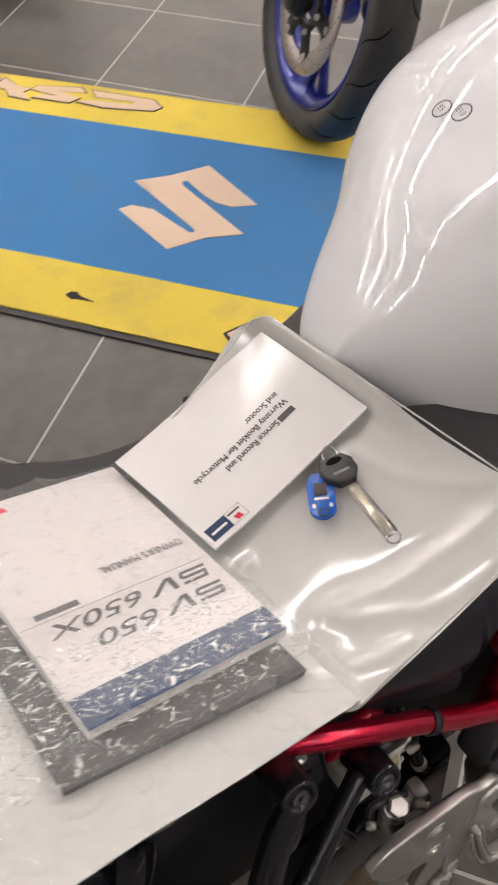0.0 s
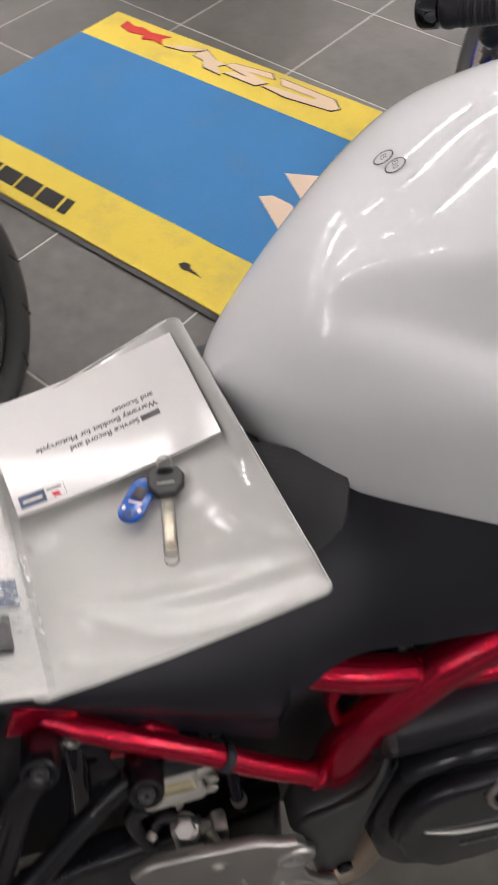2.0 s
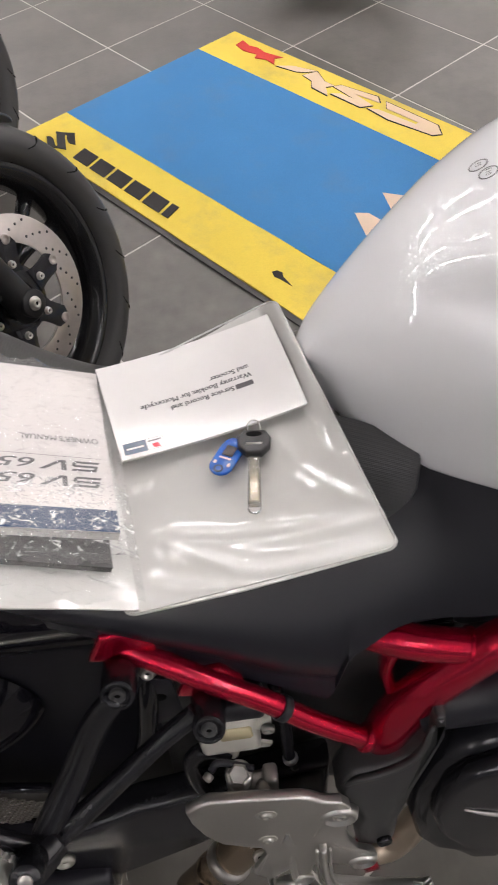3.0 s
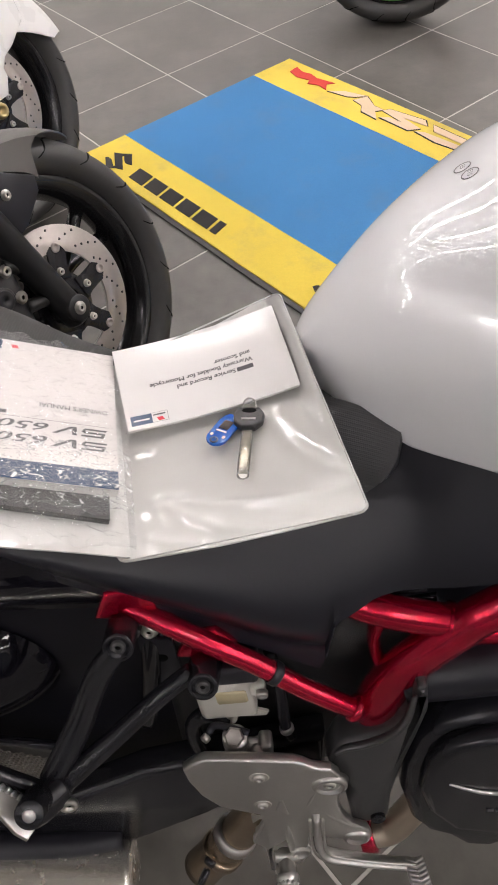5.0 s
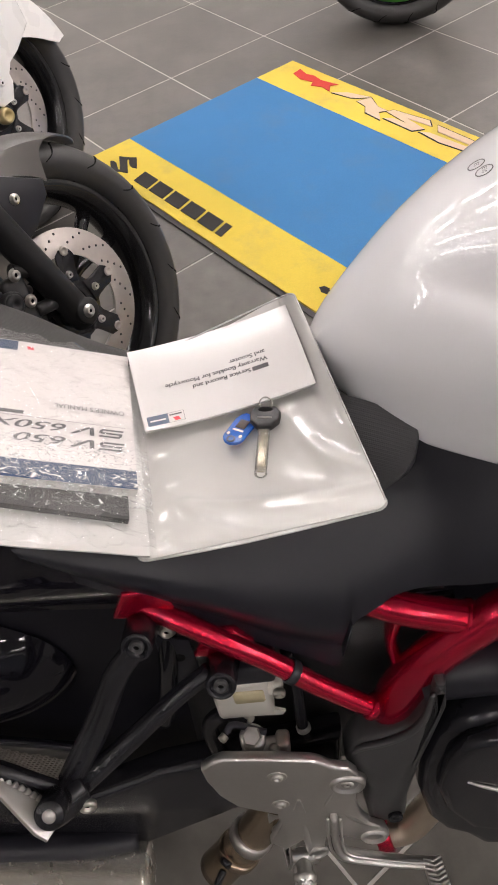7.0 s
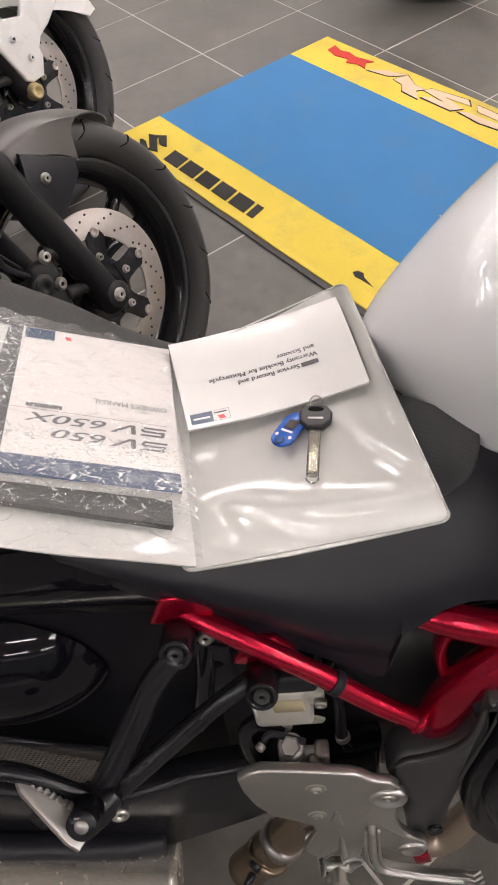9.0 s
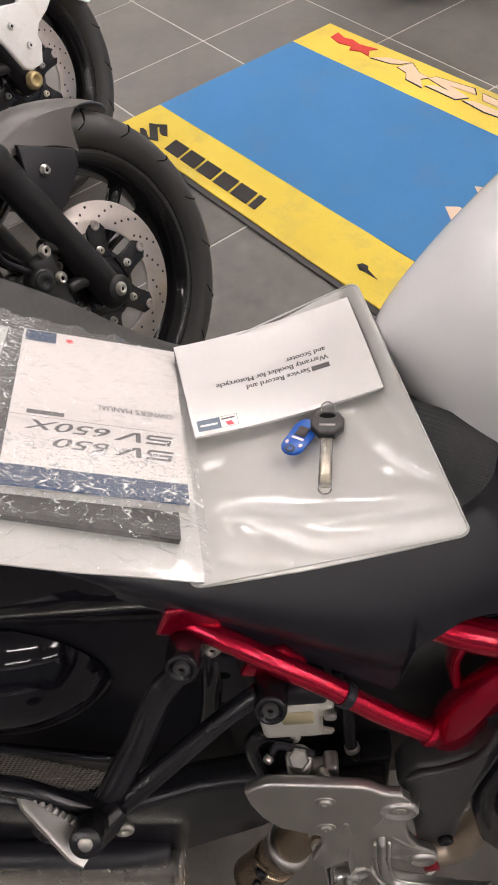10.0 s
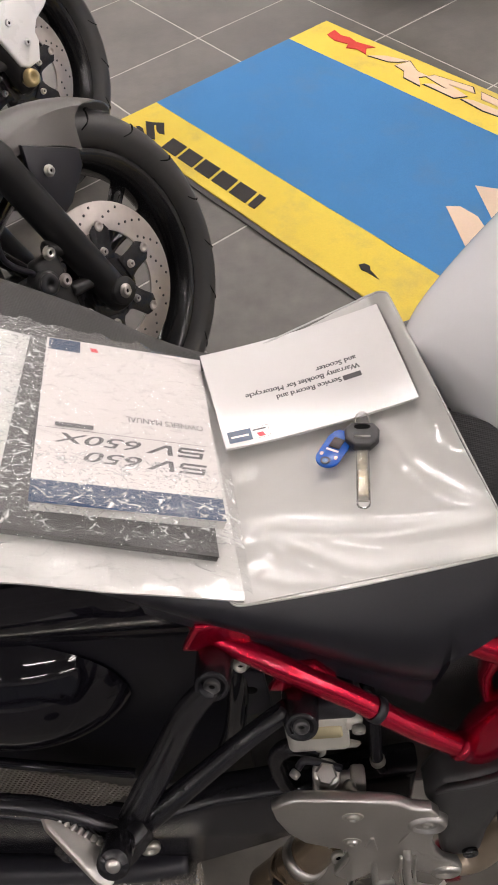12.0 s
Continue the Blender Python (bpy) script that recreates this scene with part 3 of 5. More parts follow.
def side_panel(side):
    def fn(u, v):
        x = lerp(PX[0], PX[-1], u)
        zt = along((-0.17, -0.05, 0.05, 0.12, 0.17, 0.22, 0.28, 0.35, 0.45), (0.725, 0.7, 0.695, 0.708, 0.74, 0.754, 0.754, 0.734, 0.716), x)
        yt = along((-0.17, -0.05, 0.05, 0.12, 0.17, 0.22, 0.28, 0.35, 0.45), (0.14, 0.108, 0.1, 0.096, 0.09, 0.128, 0.156, 0.16, 0.168), x)
        zb = float(np.interp(x, PX, P_LOW))
        yb = along((-0.17, 0.0, 0.1, 0.2, 0.45), (0.115, 0.125, 0.132, 0.126, 0.135), x)
        bulge = along((-0.17, 0.05, 0.15, 0.45), (0.008, 0.03, 0.034, 0.02), x)
        z = lerp(zt, zb, v)
        q = (zt - z) / (zt - along((-0.17, 0.0, 0.1, 0.25, 0.45), (0.64, 0.545, 0.5, 0.53, 0.6), x))
        if side > 0:
            yt, yb = 0.75 * yt, 0.9 * yb
        p = Vector((x, side * (lerp(yt, yb, q) + bulge * math.sin(math.pi * min(1, max(0, q) * 1.05)) ** 0.8), z))
        # towards its lower edge the panel stands out over the frame tubes
        far = Vector((0.05, side * 0.543, 1.17))
        return far.lerp(p, 1 - 0.062 * ease(q * 1.2))
    return slab(fn, 90, 22, 0.003)


for side in (-1, 1):
    part("side_panel", side_panel(side), M["black_matt"], bike, "matt black side panel")


def tail_cowl(side):
    def fn(u, v):
        x = lerp(-0.5, -0.095, u)
        zt = along((-0.5, -0.3, -0.2, -0.095), (0.745, 0.725, 0.712, 0.695), x)
        zb = along((-0.5, -0.3, -0.2, -0.095), (0.69, 0.645, 0.612, 0.572), x)
        y = along((-0.5, -0.3, -0.095), (0.185, 0.172, 0.125) if side < 0 else (0.13, 0.1, 0.06), x)
        return Vector((x, side * (y + 0.016 * math.sin(math.pi * min(1.0, 0.2 + 0.7 * v)) - 0.012 * v), lerp(zt, zb, v)))
    return slab(fn, 40, 14, 0.004)


for side in (-1, 1):
    part("tail_cowl", tail_cowl(side), M["black_cowl"], bike, "gloss black tail cowl")
# plain black boxes, added to fill the dark depth of the frame
part("inner_body", box((0.7, 0.2, 0.5), (-0.2, 0.0, 0.45), 0.03, 3), M["black_deep"], bike, "plain black block filling the dark space under the seat")
part("airbox", box((0.42, 0.19, 0.24), (0.27, 0, 0.61), 0.03, 3), M["black_matt"], bike, "plain black block filling the dark space beneath the tank")
part("gearbox", box((0.32, 0.25, 0.28), (0.09, 0.0, 0.38), 0.04, 3), M["black_cast"], bike, "plain black block filling the dark space behind the hanger")

# red trellis frame
R_RAIL = 0.01
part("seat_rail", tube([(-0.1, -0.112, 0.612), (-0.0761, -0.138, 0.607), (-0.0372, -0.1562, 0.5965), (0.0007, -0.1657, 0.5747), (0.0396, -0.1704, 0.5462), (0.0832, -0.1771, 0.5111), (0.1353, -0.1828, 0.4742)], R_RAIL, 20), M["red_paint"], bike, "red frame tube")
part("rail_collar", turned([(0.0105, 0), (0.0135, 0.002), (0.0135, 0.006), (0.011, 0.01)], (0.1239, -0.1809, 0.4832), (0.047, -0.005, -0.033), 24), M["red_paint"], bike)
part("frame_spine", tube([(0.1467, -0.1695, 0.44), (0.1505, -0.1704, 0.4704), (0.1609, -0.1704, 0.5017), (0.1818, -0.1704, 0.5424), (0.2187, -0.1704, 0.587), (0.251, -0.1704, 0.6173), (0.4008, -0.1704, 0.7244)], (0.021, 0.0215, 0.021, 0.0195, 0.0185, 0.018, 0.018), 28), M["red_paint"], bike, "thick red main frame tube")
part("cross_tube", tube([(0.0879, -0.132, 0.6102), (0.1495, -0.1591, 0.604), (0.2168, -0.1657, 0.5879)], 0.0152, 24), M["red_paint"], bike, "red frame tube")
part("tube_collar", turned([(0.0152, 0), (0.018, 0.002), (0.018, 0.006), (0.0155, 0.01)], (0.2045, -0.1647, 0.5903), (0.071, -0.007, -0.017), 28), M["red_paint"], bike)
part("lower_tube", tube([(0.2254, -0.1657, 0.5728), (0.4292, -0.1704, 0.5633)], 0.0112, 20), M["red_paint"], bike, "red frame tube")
part("gusset", tube([(0.158, -0.1562, 0.5), (0.147, -0.1496, 0.5443), (0.1508, -0.1496, 0.5862)], (0.014, 0.012, 0.015), 16, flat=0.5, up=(0, 1, 0)), M["red_paint"], bike, "flat red gusset")
part("cable_band", turned([(0.0106, -0.0045), (0.0117, -0.0035), (0.0117, 0.0035), (0.0106, 0.0045)], (0.0547, -0.1728, 0.5344), (0.046, -0.006, -0.037), 24, False), M["black_matt"], bike, "black plastic band")
part("wiring_loom", tube([(0.0974, -0.123, 0.6059), (0.1353, -0.1373, 0.6012), (0.1922, -0.142, 0.6088)], 0.0045), M["black_gloss"], bike)
part("wiring_loom", tube([(0.0974, -0.123, 0.5936), (0.1448, -0.1401, 0.587), (0.2017, -0.1439, 0.5965)], 0.004), M["black_gloss"], bike)


# brackets of the passenger footrest: flared red lugs, black spacers and two struts
for bx, by, bz in ((-0.0745, -0.186, 0.606), (-0.008, -0.196, 0.554)):
    part("lug", plate(((-0.026, -0.012), (-0.023, -0.004), (-0.012, 0.022), (0.014, 0.026), (0.03, 0.006), (0.033, -0.008), (0.012, -0.016)), 0.01, Matrix(((1, 0, 0, bx), (0, 0, -1, by + 0.046), (0, 1, 0, bz + 0.004), (0, 0, 0, 1))), 0.004, 3), M["red_paint"], bike, "flared red lug")
    part("spacer", turned([(0.0155, 0), (0.0148, 0.02), (0.0138, 0.038), (0.013, 0.0405), (0.0102, 0.0405), (0.0096, 0.0385), (0.0085, 0.0375)], (bx, by + 0.037, bz - 0.016), (0.0, -0.92, 0.4), 32), M["black_satin"], bike, "black spacer sleeve")
    bolt(bike, (bx, by + 0.0056, bz - 0.0022), (0, -0.92, 0.4), 0.0066, M["grey_cast"], washer=0.0098)
part("strut", tube([(-0.0755, -0.182, 0.602), (-0.099, -0.188, 0.568), (-0.128, -0.2, 0.505), (-0.158, -0.228, 0.462)], (0.01, 0.0115, 0.013, 0.0125), 18), M["black_satin"], bike, "satin black footrest strut")
part("strut", tube([(-0.018, -0.178, 0.552), (-0.05, -0.19, 0.532), (-0.1, -0.208, 0.49), (-0.155, -0.232, 0.452)], (0.009, 0.0088, 0.0095, 0.011), 18), M["black_satin"], bike, "satin black footrest strut")
part("strut_web", tube([(-0.058, -0.14, 0.565), (-0.062, -0.15, 0.52), (-0.07, -0.155, 0.47), (-0.08, -0.155, 0.43)], 0.0095, 12), M["black_gloss"], bike)
part("mount_plate", plate(((-0.068, 0.571), (-0.06, 0.565), (-0.037, 0.56), (-0.033, 0.497), (-0.064, 0.481), (-0.069, 0.499)), 0.004, Matrix(((1, 0, 0, 0), (0, 0, -1, -0.146), (0, 1, 0, 0), (0, 0, 0, 1))), 0.0015), M["black_matt"], bike, "black mounting plate")
part("hole", cyl((-0.05, -0.149, 0.533), (-0.05, -0.1506, 0.533), 0.006), M["groove"], bike)
bolt(bike, (-0.055, -0.148, 0.5775), (0, -1, 0.3), 0.0062, M["zinc"], washer=0.0088)
part("stud", cyl((-0.0545, -0.15, 0.583), (-0.0535, -0.156, 0.592), 0.003), M["zinc"], bike)
part("footrest_clevis", joined(tube([(-0.15, -0.232, 0.458), (-0.165, -0.25, 0.462), (-0.172, -0.262, 0.47)], (0.016, 0.017, 0.015), 14), cyl((-0.164, -0.25, 0.474), (-0.162, -0.275, 0.496), 0.0135)), M["black_satin"], bike, "black footrest clevis")
part("pivot_pin", cyl((-0.162, -0.2745, 0.4955), (-0.162, -0.2762, 0.497), 0.0062), M["steel"], bike)
bolt(bike, (-0.143, -0.243, 0.45), (0.2, -1, 0.1), 0.0085)
PEG_A, PEG_B = Vector((-0.169, -0.27, 0.456)), Vector((-0.235, -0.235, 0.502))
PEG_M = Matrix.Translation(PEG_A) @ (PEG_B - PEG_A).to_track_quat("X", "Z").to_matrix().to_4x4()
peg = part("passenger_footrest", plate(((0.0, 0.012), (0.012, 0.0135), (0.07, 0.004), (0.078, -0.001), (0.07, -0.006), (0.0, -0.013)), 0.012, PEG_M, 0.003), M["alloy"], bike, "bare alloy folding footrest with a toothed edge")
for k in range(11):
    t = k / 10
    part("tooth", box((0.0036, 0.006, 0.013), PEG_M @ Vector((lerp(0.006, 0.068, t), -lerp(0.0135, 0.0075, t), 0.0075)), 0.001, 1, (0, 10, 146)), M["alloy_edge"], peg)

# brake fluid reservoir, hoses and master cylinder
part("reservoir", joined(box((0.056, 0.04, 0.062), (0.005, -0.15, 0.481), 0.006, 3, (0, -4, 0)), box((0.03, 0.016, 0.018), (0.03, -0.16, 0.495), 0.004), box((0.03, 0.03, 0.014), (0.012, -0.152, 0.462), 0.003)), M["poly"], bike, "milky plastic brake fluid reservoir")
part("reservoir_cap", box((0.054, 0.046, 0.026), (0.012, -0.147, 0.523), 0.005, 2, (0, -4, 0)), M["black_matt"], bike, "black reservoir cap")
part("sight_window", box((0.03, 0.004, 0.02), (0.012, -0.1705, 0.492), 0.002, 1, (0, -4, 0)), M["fluid"], bike, "amber sight window")
bolt(bike, (0.041, -0.167, 0.497), (0, -1, -0.1), 0.006)
part("hose_nipple", cyl((0.008, -0.16, 0.458), (0.006, -0.162, 0.436), 0.007), M["poly"], bike)
part("bracket", plate(((-0.008, 0.448), (0.03, 0.45), (0.045, 0.442), (0.042, 0.436), (-0.002, 0.436)), 0.004, Matrix(((1, 0, 0, 0), (0, 0, 1, -0.16), (0, 1, 0, 0), (0, 0, 0, 1))), 0.001), M["poly"], bike)
part("fluid_hose", tube([(0.006, -0.162, 0.44), (-0.018, -0.16, 0.444), (-0.033, -0.16, 0.425), (-0.032, -0.163, 0.395), (-0.024, -0.168, 0.37)], 0.0085), M["black_satin"], bike, "black rubber hose")
part("brake_hose", tube([(0.05, -0.14, 0.52), (0.058, -0.15, 0.47), (0.06, -0.16, 0.42), (0.066, -0.165, 0.4)], 0.006), M["black_satin"], bike, "black rubber hose")
part("hose_clip", turned([(0.0065, 0), (0.0075, 0.001), (0.0075, 0.006), (0.0065, 0.007)], (0.0605, -0.161, 0.415), (0.1, -0.1, -0.4), 16), M["steel"], bike)
part("brake_hose", tube([(0.025, -0.185, 0.45), (-0.005, -0.18, 0.458), (-0.014, -0.184, 0.452)], 0.0035), M["black_matt"], bike)
cylr = part("master_cylinder", joined(turned([(0.011, 0), (0.0125, 0.003), (0.0125, 0.02), (0.0105, 0.024), (0.0105, 0.034), (0.0125, 0.036), (0.0125, 0.05)], (0.011, -0.184, 0.398), (0.0, -0.05, 1), 24), turned([(0.008, 0), (0.009, 0.002), (0.009, 0.018), (0.011, 0.02), (0.011, 0.032)], (0.014, -0.185, 0.424), (1, 0.05, -0.1), 20), box((0.014, 0.02, 0.03), (0.04, -0.183, 0.42), 0.004, 2)), M["alloy"], bike, "cast alloy rear brake master cylinder")
part("banjo_washer", turned([(0.0118, 0), (0.0118, 0.0028), (0.0105, 0.0034)], (0.011, -0.187, 0.447), (0, -0.45, 0.85), 28), M["steel"], cylr)
part("banjo_bolt", turned([(0.0098, 0), (0.0098, 0.0075), (0.0082, 0.0092)], (0.011, -0.1885, 0.45), (0, -0.45, 0.85), 6), M["steel"], cylr, "hexagonal banjo bolt", smooth=False)
part("bleed_nipple", turned([(0.0052, 0), (0.0052, 0.006), (0.0032, 0.008), (0.0032, 0.014)], (0.03, -0.192, 0.432), (0.5, -0.7, 0.5), 12), M["zinc"], cylr)
bolt(cylr, (-0.014, -0.186, 0.452), (-0.8, -1, 0), 0.0045)

# rider's footrest hanger: one flat casting, from the heel guard over two bosses down to a forked foot, with ribs and webs
HY = Matrix(((1, 0, 0, 0), (0, 0, -1, -0.206), (0, 1, 0, 0), (0, 0, 0, 1)))
HANG_TOP = ((-0.039, 0.443), (-0.03, 0.453), (-0.017, 0.461), (0.012, 0.458), (0.039, 0.454), (0.066, 0.449), (0.076, 0.443), (0.084, 0.434), (0.091, 0.431), (0.102, 0.429), (0.11, 0.417), (0.113, 0.399), (0.109, 0.38))
HANG_ARM = ((0.109, 0.352), (0.114, 0.325), (0.126, 0.298), (0.141, 0.287), (0.146, 0.268), (0.139, 0.252), (0.125, 0.251), (0.117, 0.262), (0.099, 0.272), (0.086, 0.279), (0.078, 0.274))
HANG_FOOT = ((0.075, 0.244), (0.0725, 0.214), (0.066, 0.2), (0.06, 0.21), (0.056, 0.238), (0.052, 0.268), (0.038, 0.251), (0.034, 0.245), (0.0365, 0.186), (0.0315, 0.183), (0.0285, 0.25), (0.016, 0.266), (0.03, 0.311), (0.028, 0.337), (0.012, 0.346), (-0.012, 0.361), (-0.027, 0.387), (-0.036, 0.418))
hanger = part("footrest_hanger", plate(HANG_TOP + HANG_ARM + HANG_FOOT, 0.011, HY, 0.0028, 3), M["alloy"], bike, "satin alloy footrest hanger with a flat heel guard")


def lens_bolt(parent, x, y, z, r):
    """A low domed socket screw, sunk in a shallow dish."""
    ob = part("bolt", turned([(r * 1.75, 0), (r * 1.7, 0.0007), (r * 1.5, 0.001), (r * 1.05, 0.0004), (r, 0.0022), (r * 0.75, 0.0034), (r * 0.45, 0.0036), (r * 0.4, 0.0018)], (x, y, z), (0, -1, 0), 28), M["zinc"], parent)
    # dark socket floor, shade put in as colour
    ob.data.materials.append(M["groove"])
    ob.data.polygons[len(ob.data.polygons) - 1].material_index = 1


lens_bolt(hanger, 0.0325, -0.2168, 0.4225, 0.0056)
lens_bolt(hanger, 0.0325, -0.2168, 0.3625, 0.0052)
for bx, bz, r in ((0.1003, 0.3985, 0.0165), (0.1293, 0.271, 0.0135)):
    part("boss", turned([(r + 0.003, 0), (r + 0.001, 0.007), (r - 0.001, 0.009), (r * 0.78, 0.009), (r * 0.7, 0.0045), (r * 0.2, 0.0045)], (bx, -0.2115, bz), (0, -1, 0), 40), M["alloy"], hanger, "round cast boss")
lens_bolt(hanger, 0.1003, -0.2155, 0.3985, 0.0062)
part("bolt", turned([(0.0115, 0), (0.0115, 0.003), (0.009, 0.0045), (0.0082, 0.0045), (0.0078, 0.0035)], (0.0675, -0.2165, 0.238), (0.15, -1, 0.1), 28), M["alloy"], hanger)
for line, r in (
    (((0.0555, 0.317), (0.056, 0.29), (0.058, 0.258), (0.061, 0.225), (0.065, 0.206)), (0.001, 0.0042, 0.0046, 0.0046, 0.0042)),
    (((0.033, 0.325), (0.026, 0.302), (0.0185, 0.277)), (0.001, 0.003, 0.0026)),
    (((0.09, 0.342), (0.104, 0.322), (0.118, 0.305), (0.134, 0.292)), (0.001, 0.0036, 0.0036, 0.002)),
    (((0.0875, 0.386), (0.08, 0.362), (0.073, 0.337)), (0.002, 0.0028, 0.0006)),
    (((0.083, 0.284), (0.1, 0.277), (0.117, 0.266)), (0.001, 0.0026, 0.002)),
    (((0.035, 0.246), (0.0365, 0.216), (0.036, 0.19)), (0.002, 0.0026, 0.002)),
):
    part("rib", tube([(x, -0.2152, z) for x, z in line], r, 12, flat=0.8), M["alloy"], hanger, "cast rib")
part("web", plate(((0.045, 0.349), (0.0495, 0.371), (0.053, 0.371), (0.0575, 0.339)), 0.0035, Matrix.Translation((0, -0.0095, 0)) @ HY, 0.0014), M["alloy"], hanger, "raised triangular web")
peg2 = part("rider_footrest", joined(
    turned([(0.0085, -0.012), (0.0095, -0.01), (0.0095, 0.012), (0.0115, 0.014), (0.0125, 0.016), (0.0125, 0.02), (0.0108, 0.022), (0.0108, 0.09), (0.009, 0.092)], (0.0505, -0.222, 0.228), (0.04, -1, -0.1), 28),
    cyl((0.038, -0.219, 0.232), (0.064, -0.219, 0.232), 0.0065)), M["alloy_edge"], bike, "alloy rider footrest")
for k in range(9):
    for a in range(5):
        turn = radians(30 + 30 * a)
        part("tooth", box((0.0042, 0.0042, 0.0032), (0.0515 + 0.0003 * k + 0.0112 * math.cos(turn), -0.2475 - 0.0068 * k, 0.2255 - 0.0007 * k + 0.0112 * math.sin(turn)), 0.0008, 1, (0, 90 - 30 - 30 * a, 45)), M["alloy_edge"], peg2)
part("pivot_screw", joined(cyl((0.043, -0.226, 0.226), (0.043, -0.236, 0.226), 0.0052), cyl((0.043, -0.236, 0.226), (0.043, -0.238, 0.226), 0.0036)), M["zinc"], peg2)
PEDAL = [(0.0858, -0.219, 0.335), (0.086, -0.226, 0.308), (0.089, -0.232, 0.2855), (0.098, -0.2345, 0.2725), (0.118, -0.236, 0.2655), (0.155, -0.2375, 0.2545), (0.189, -0.238, 0.247)]
lev = part("brake_pedal", tube(PEDAL, (0.0078, 0.0082, 0.0088, 0.0088, 0.0084, 0.008, 0.0075), 20, flat=0.5, up=(0, 1, 0.1)), M["alloy"], bike, "cast alloy rear brake pedal")
for low in (-1, 1):
    # beads along both borders of the bar, on its outer face
    bead = []
    for k, p in enumerate(PEDAL):
        a, b = Vector(PEDAL[max(0, k - 1)]), Vector(PEDAL[min(len(PEDAL) - 1, k + 1)])
        side_v = Vector((0, -1, 0)).cross(b - a).normalized()
        bead.append(Vector(p) + Vector((0, -0.0036, 0)) + low * 0.0066 * side_v)
    part("border", tube(bead, 0.0017, 8), M["alloy_edge"], lev, "bright raised border")
PAD_A, PAD_D = Vector((0.1895, -0.236, 0.2475)), Vector((0.12, -0.97, 0.2)).normalized()
PAD_M = Matrix.Translation(PAD_A) @ PAD_D.to_track_quat("Y", "Z").to_matrix().to_4x4()
pad_bm = box((0.021, 0.046, 0.009), (0.0, 0.02, 0.0), 0.002, 2)
pad_bm.transform(PAD_M)
pad = part("pedal_pad", pad_bm, M["alloy"], lev, "pedal pad with chevron ridges")
for k in range(8):
    for sx in (-1, 1):
        tooth_bm = box((0.0105, 0.0028, 0.0034), (sx * 0.0047, 0.0022 + 0.0052 * k, 0.0055), 0.0008, 1, (0, 0, -sx * 24))
        tooth_bm.transform(PAD_M)
        part("ridge", tooth_bm, M["alloy_edge"], pad)

# pivot casting, lower beam and clutch cover
CAST = ((0.1, 0.415), (0.108, 0.441), (0.116, 0.452), (0.1353, 0.4571), (0.1619, 0.4742), (0.1751, 0.5017), (0.1789, 0.5427), (0.1885, 0.5437), (0.192, 0.505), (0.184, 0.455), (0.174, 0.4), (0.166, 0.335), (0.166, 0.286), (0.158, 0.2745), (0.137, 0.272), (0.1255, 0.28), (0.119, 0.33), (0.124, 0.352), (0.112, 0.39))
casting = part("pivot_casting", plate(CAST, 0.04, Matrix(((1, 0, 0, 0), (0, 0, -1, -0.164), (0, 1, 0, 0), (0, 0, 0, 1))), 0.009, 3), M["grey_cast"], bike, "dark grey cast pivot bracket")
part("rim", tube([(0.108, -0.2035, 0.437), (0.1165, -0.204, 0.4475), (0.136, -0.204, 0.4535), (0.16, -0.204, 0.4705), (0.1725, -0.204, 0.498), (0.1765, -0.204, 0.535)], (0.003, 0.005, 0.0056, 0.0056, 0.005, 0.003), 14, flat=0.7), M["grey_cast"], casting, "raised cast rim")
part("corner", box((0.008, 0.024, 0.007), (0.1835, -0.189, 0.5405), 0.002, 2), M["grey_cast"], casting, "small grey corner block")
bolt(casting, (0.1524, -0.2026, 0.2931), (0.1, -1, 0), 0.008, M["black_satin"])
part("frame_beam", tube([(0.1732, -0.1704, 0.5111), (0.2491, -0.1723, 0.5301), (0.3249, -0.1704, 0.5396), (0.4292, -0.1704, 0.5491)], (0.024, 0.028, 0.03, 0.032), 24), M["black_matt"], bike, "matt black lower frame beam")
COVER = ((0.175, 0.346), (0.177, 0.402), (0.187, 0.45), (0.206, 0.479), (0.235, 0.496), (0.264, 0.5), (0.301, 0.497), (0.339, 0.464), (0.378, 0.391), (0.4, 0.3), (0.4, 0.24), (0.382, 0.215), (0.339, 0.229), (0.309, 0.215), (0.285, 0.197), (0.254, 0.204), (0.232, 0.232), (0.208, 0.248), (0.19, 0.278))
COVER_FACE = ((0.187, 0.396), (0.193, 0.447), (0.21, 0.477), (0.238, 0.49), (0.273, 0.489), (0.313, 0.465), (0.34, 0.418), (0.35, 0.346), (0.325, 0.295), (0.277, 0.283), (0.229, 0.3), (0.2, 0.345))
side_on = Matrix(((1, 0, 0, 0), (0, 0, -1, -0.165), (0, 1, 0, 0), (0, 0, 0, 1)))
cover = part("clutch_cover", plate(COVER, 0.043, side_on, 0.016, 5), M["black_cover"], bike, "black clutch cover with a silver filler ring")
part("cover_face", plate(COVER_FACE, 0.022, Matrix.Translation((0, -0.04, 0)) @ side_on, 0.0095, 5), M["black_cover"], cover, "raised gloss black face")
# steel colour puts the highlight on the black cover's raised ridge
part("cover_ridge", tube([(0.214, -0.2275, 0.412), (0.235, -0.2285, 0.4), (0.2563, -0.2285, 0.3915), (0.3025, -0.2285, 0.3855), (0.335, -0.2275, 0.39)], (0.0012, 0.002, 0.0024, 0.0022, 0.001), 8), M["steel"], cover, "cast ridge with its highlight put in as bright steel")
part("filler_ring", turned([(0.0235, 0), (0.0235, 0.009), (0.021, 0.011), (0.0185, 0.009), (0.017, 0.006), (0.004, 0.006)], (0.284, -0.2225, 0.468), (0, -1, 0.2), 32), M["steel"], cover, "silver filler ring")
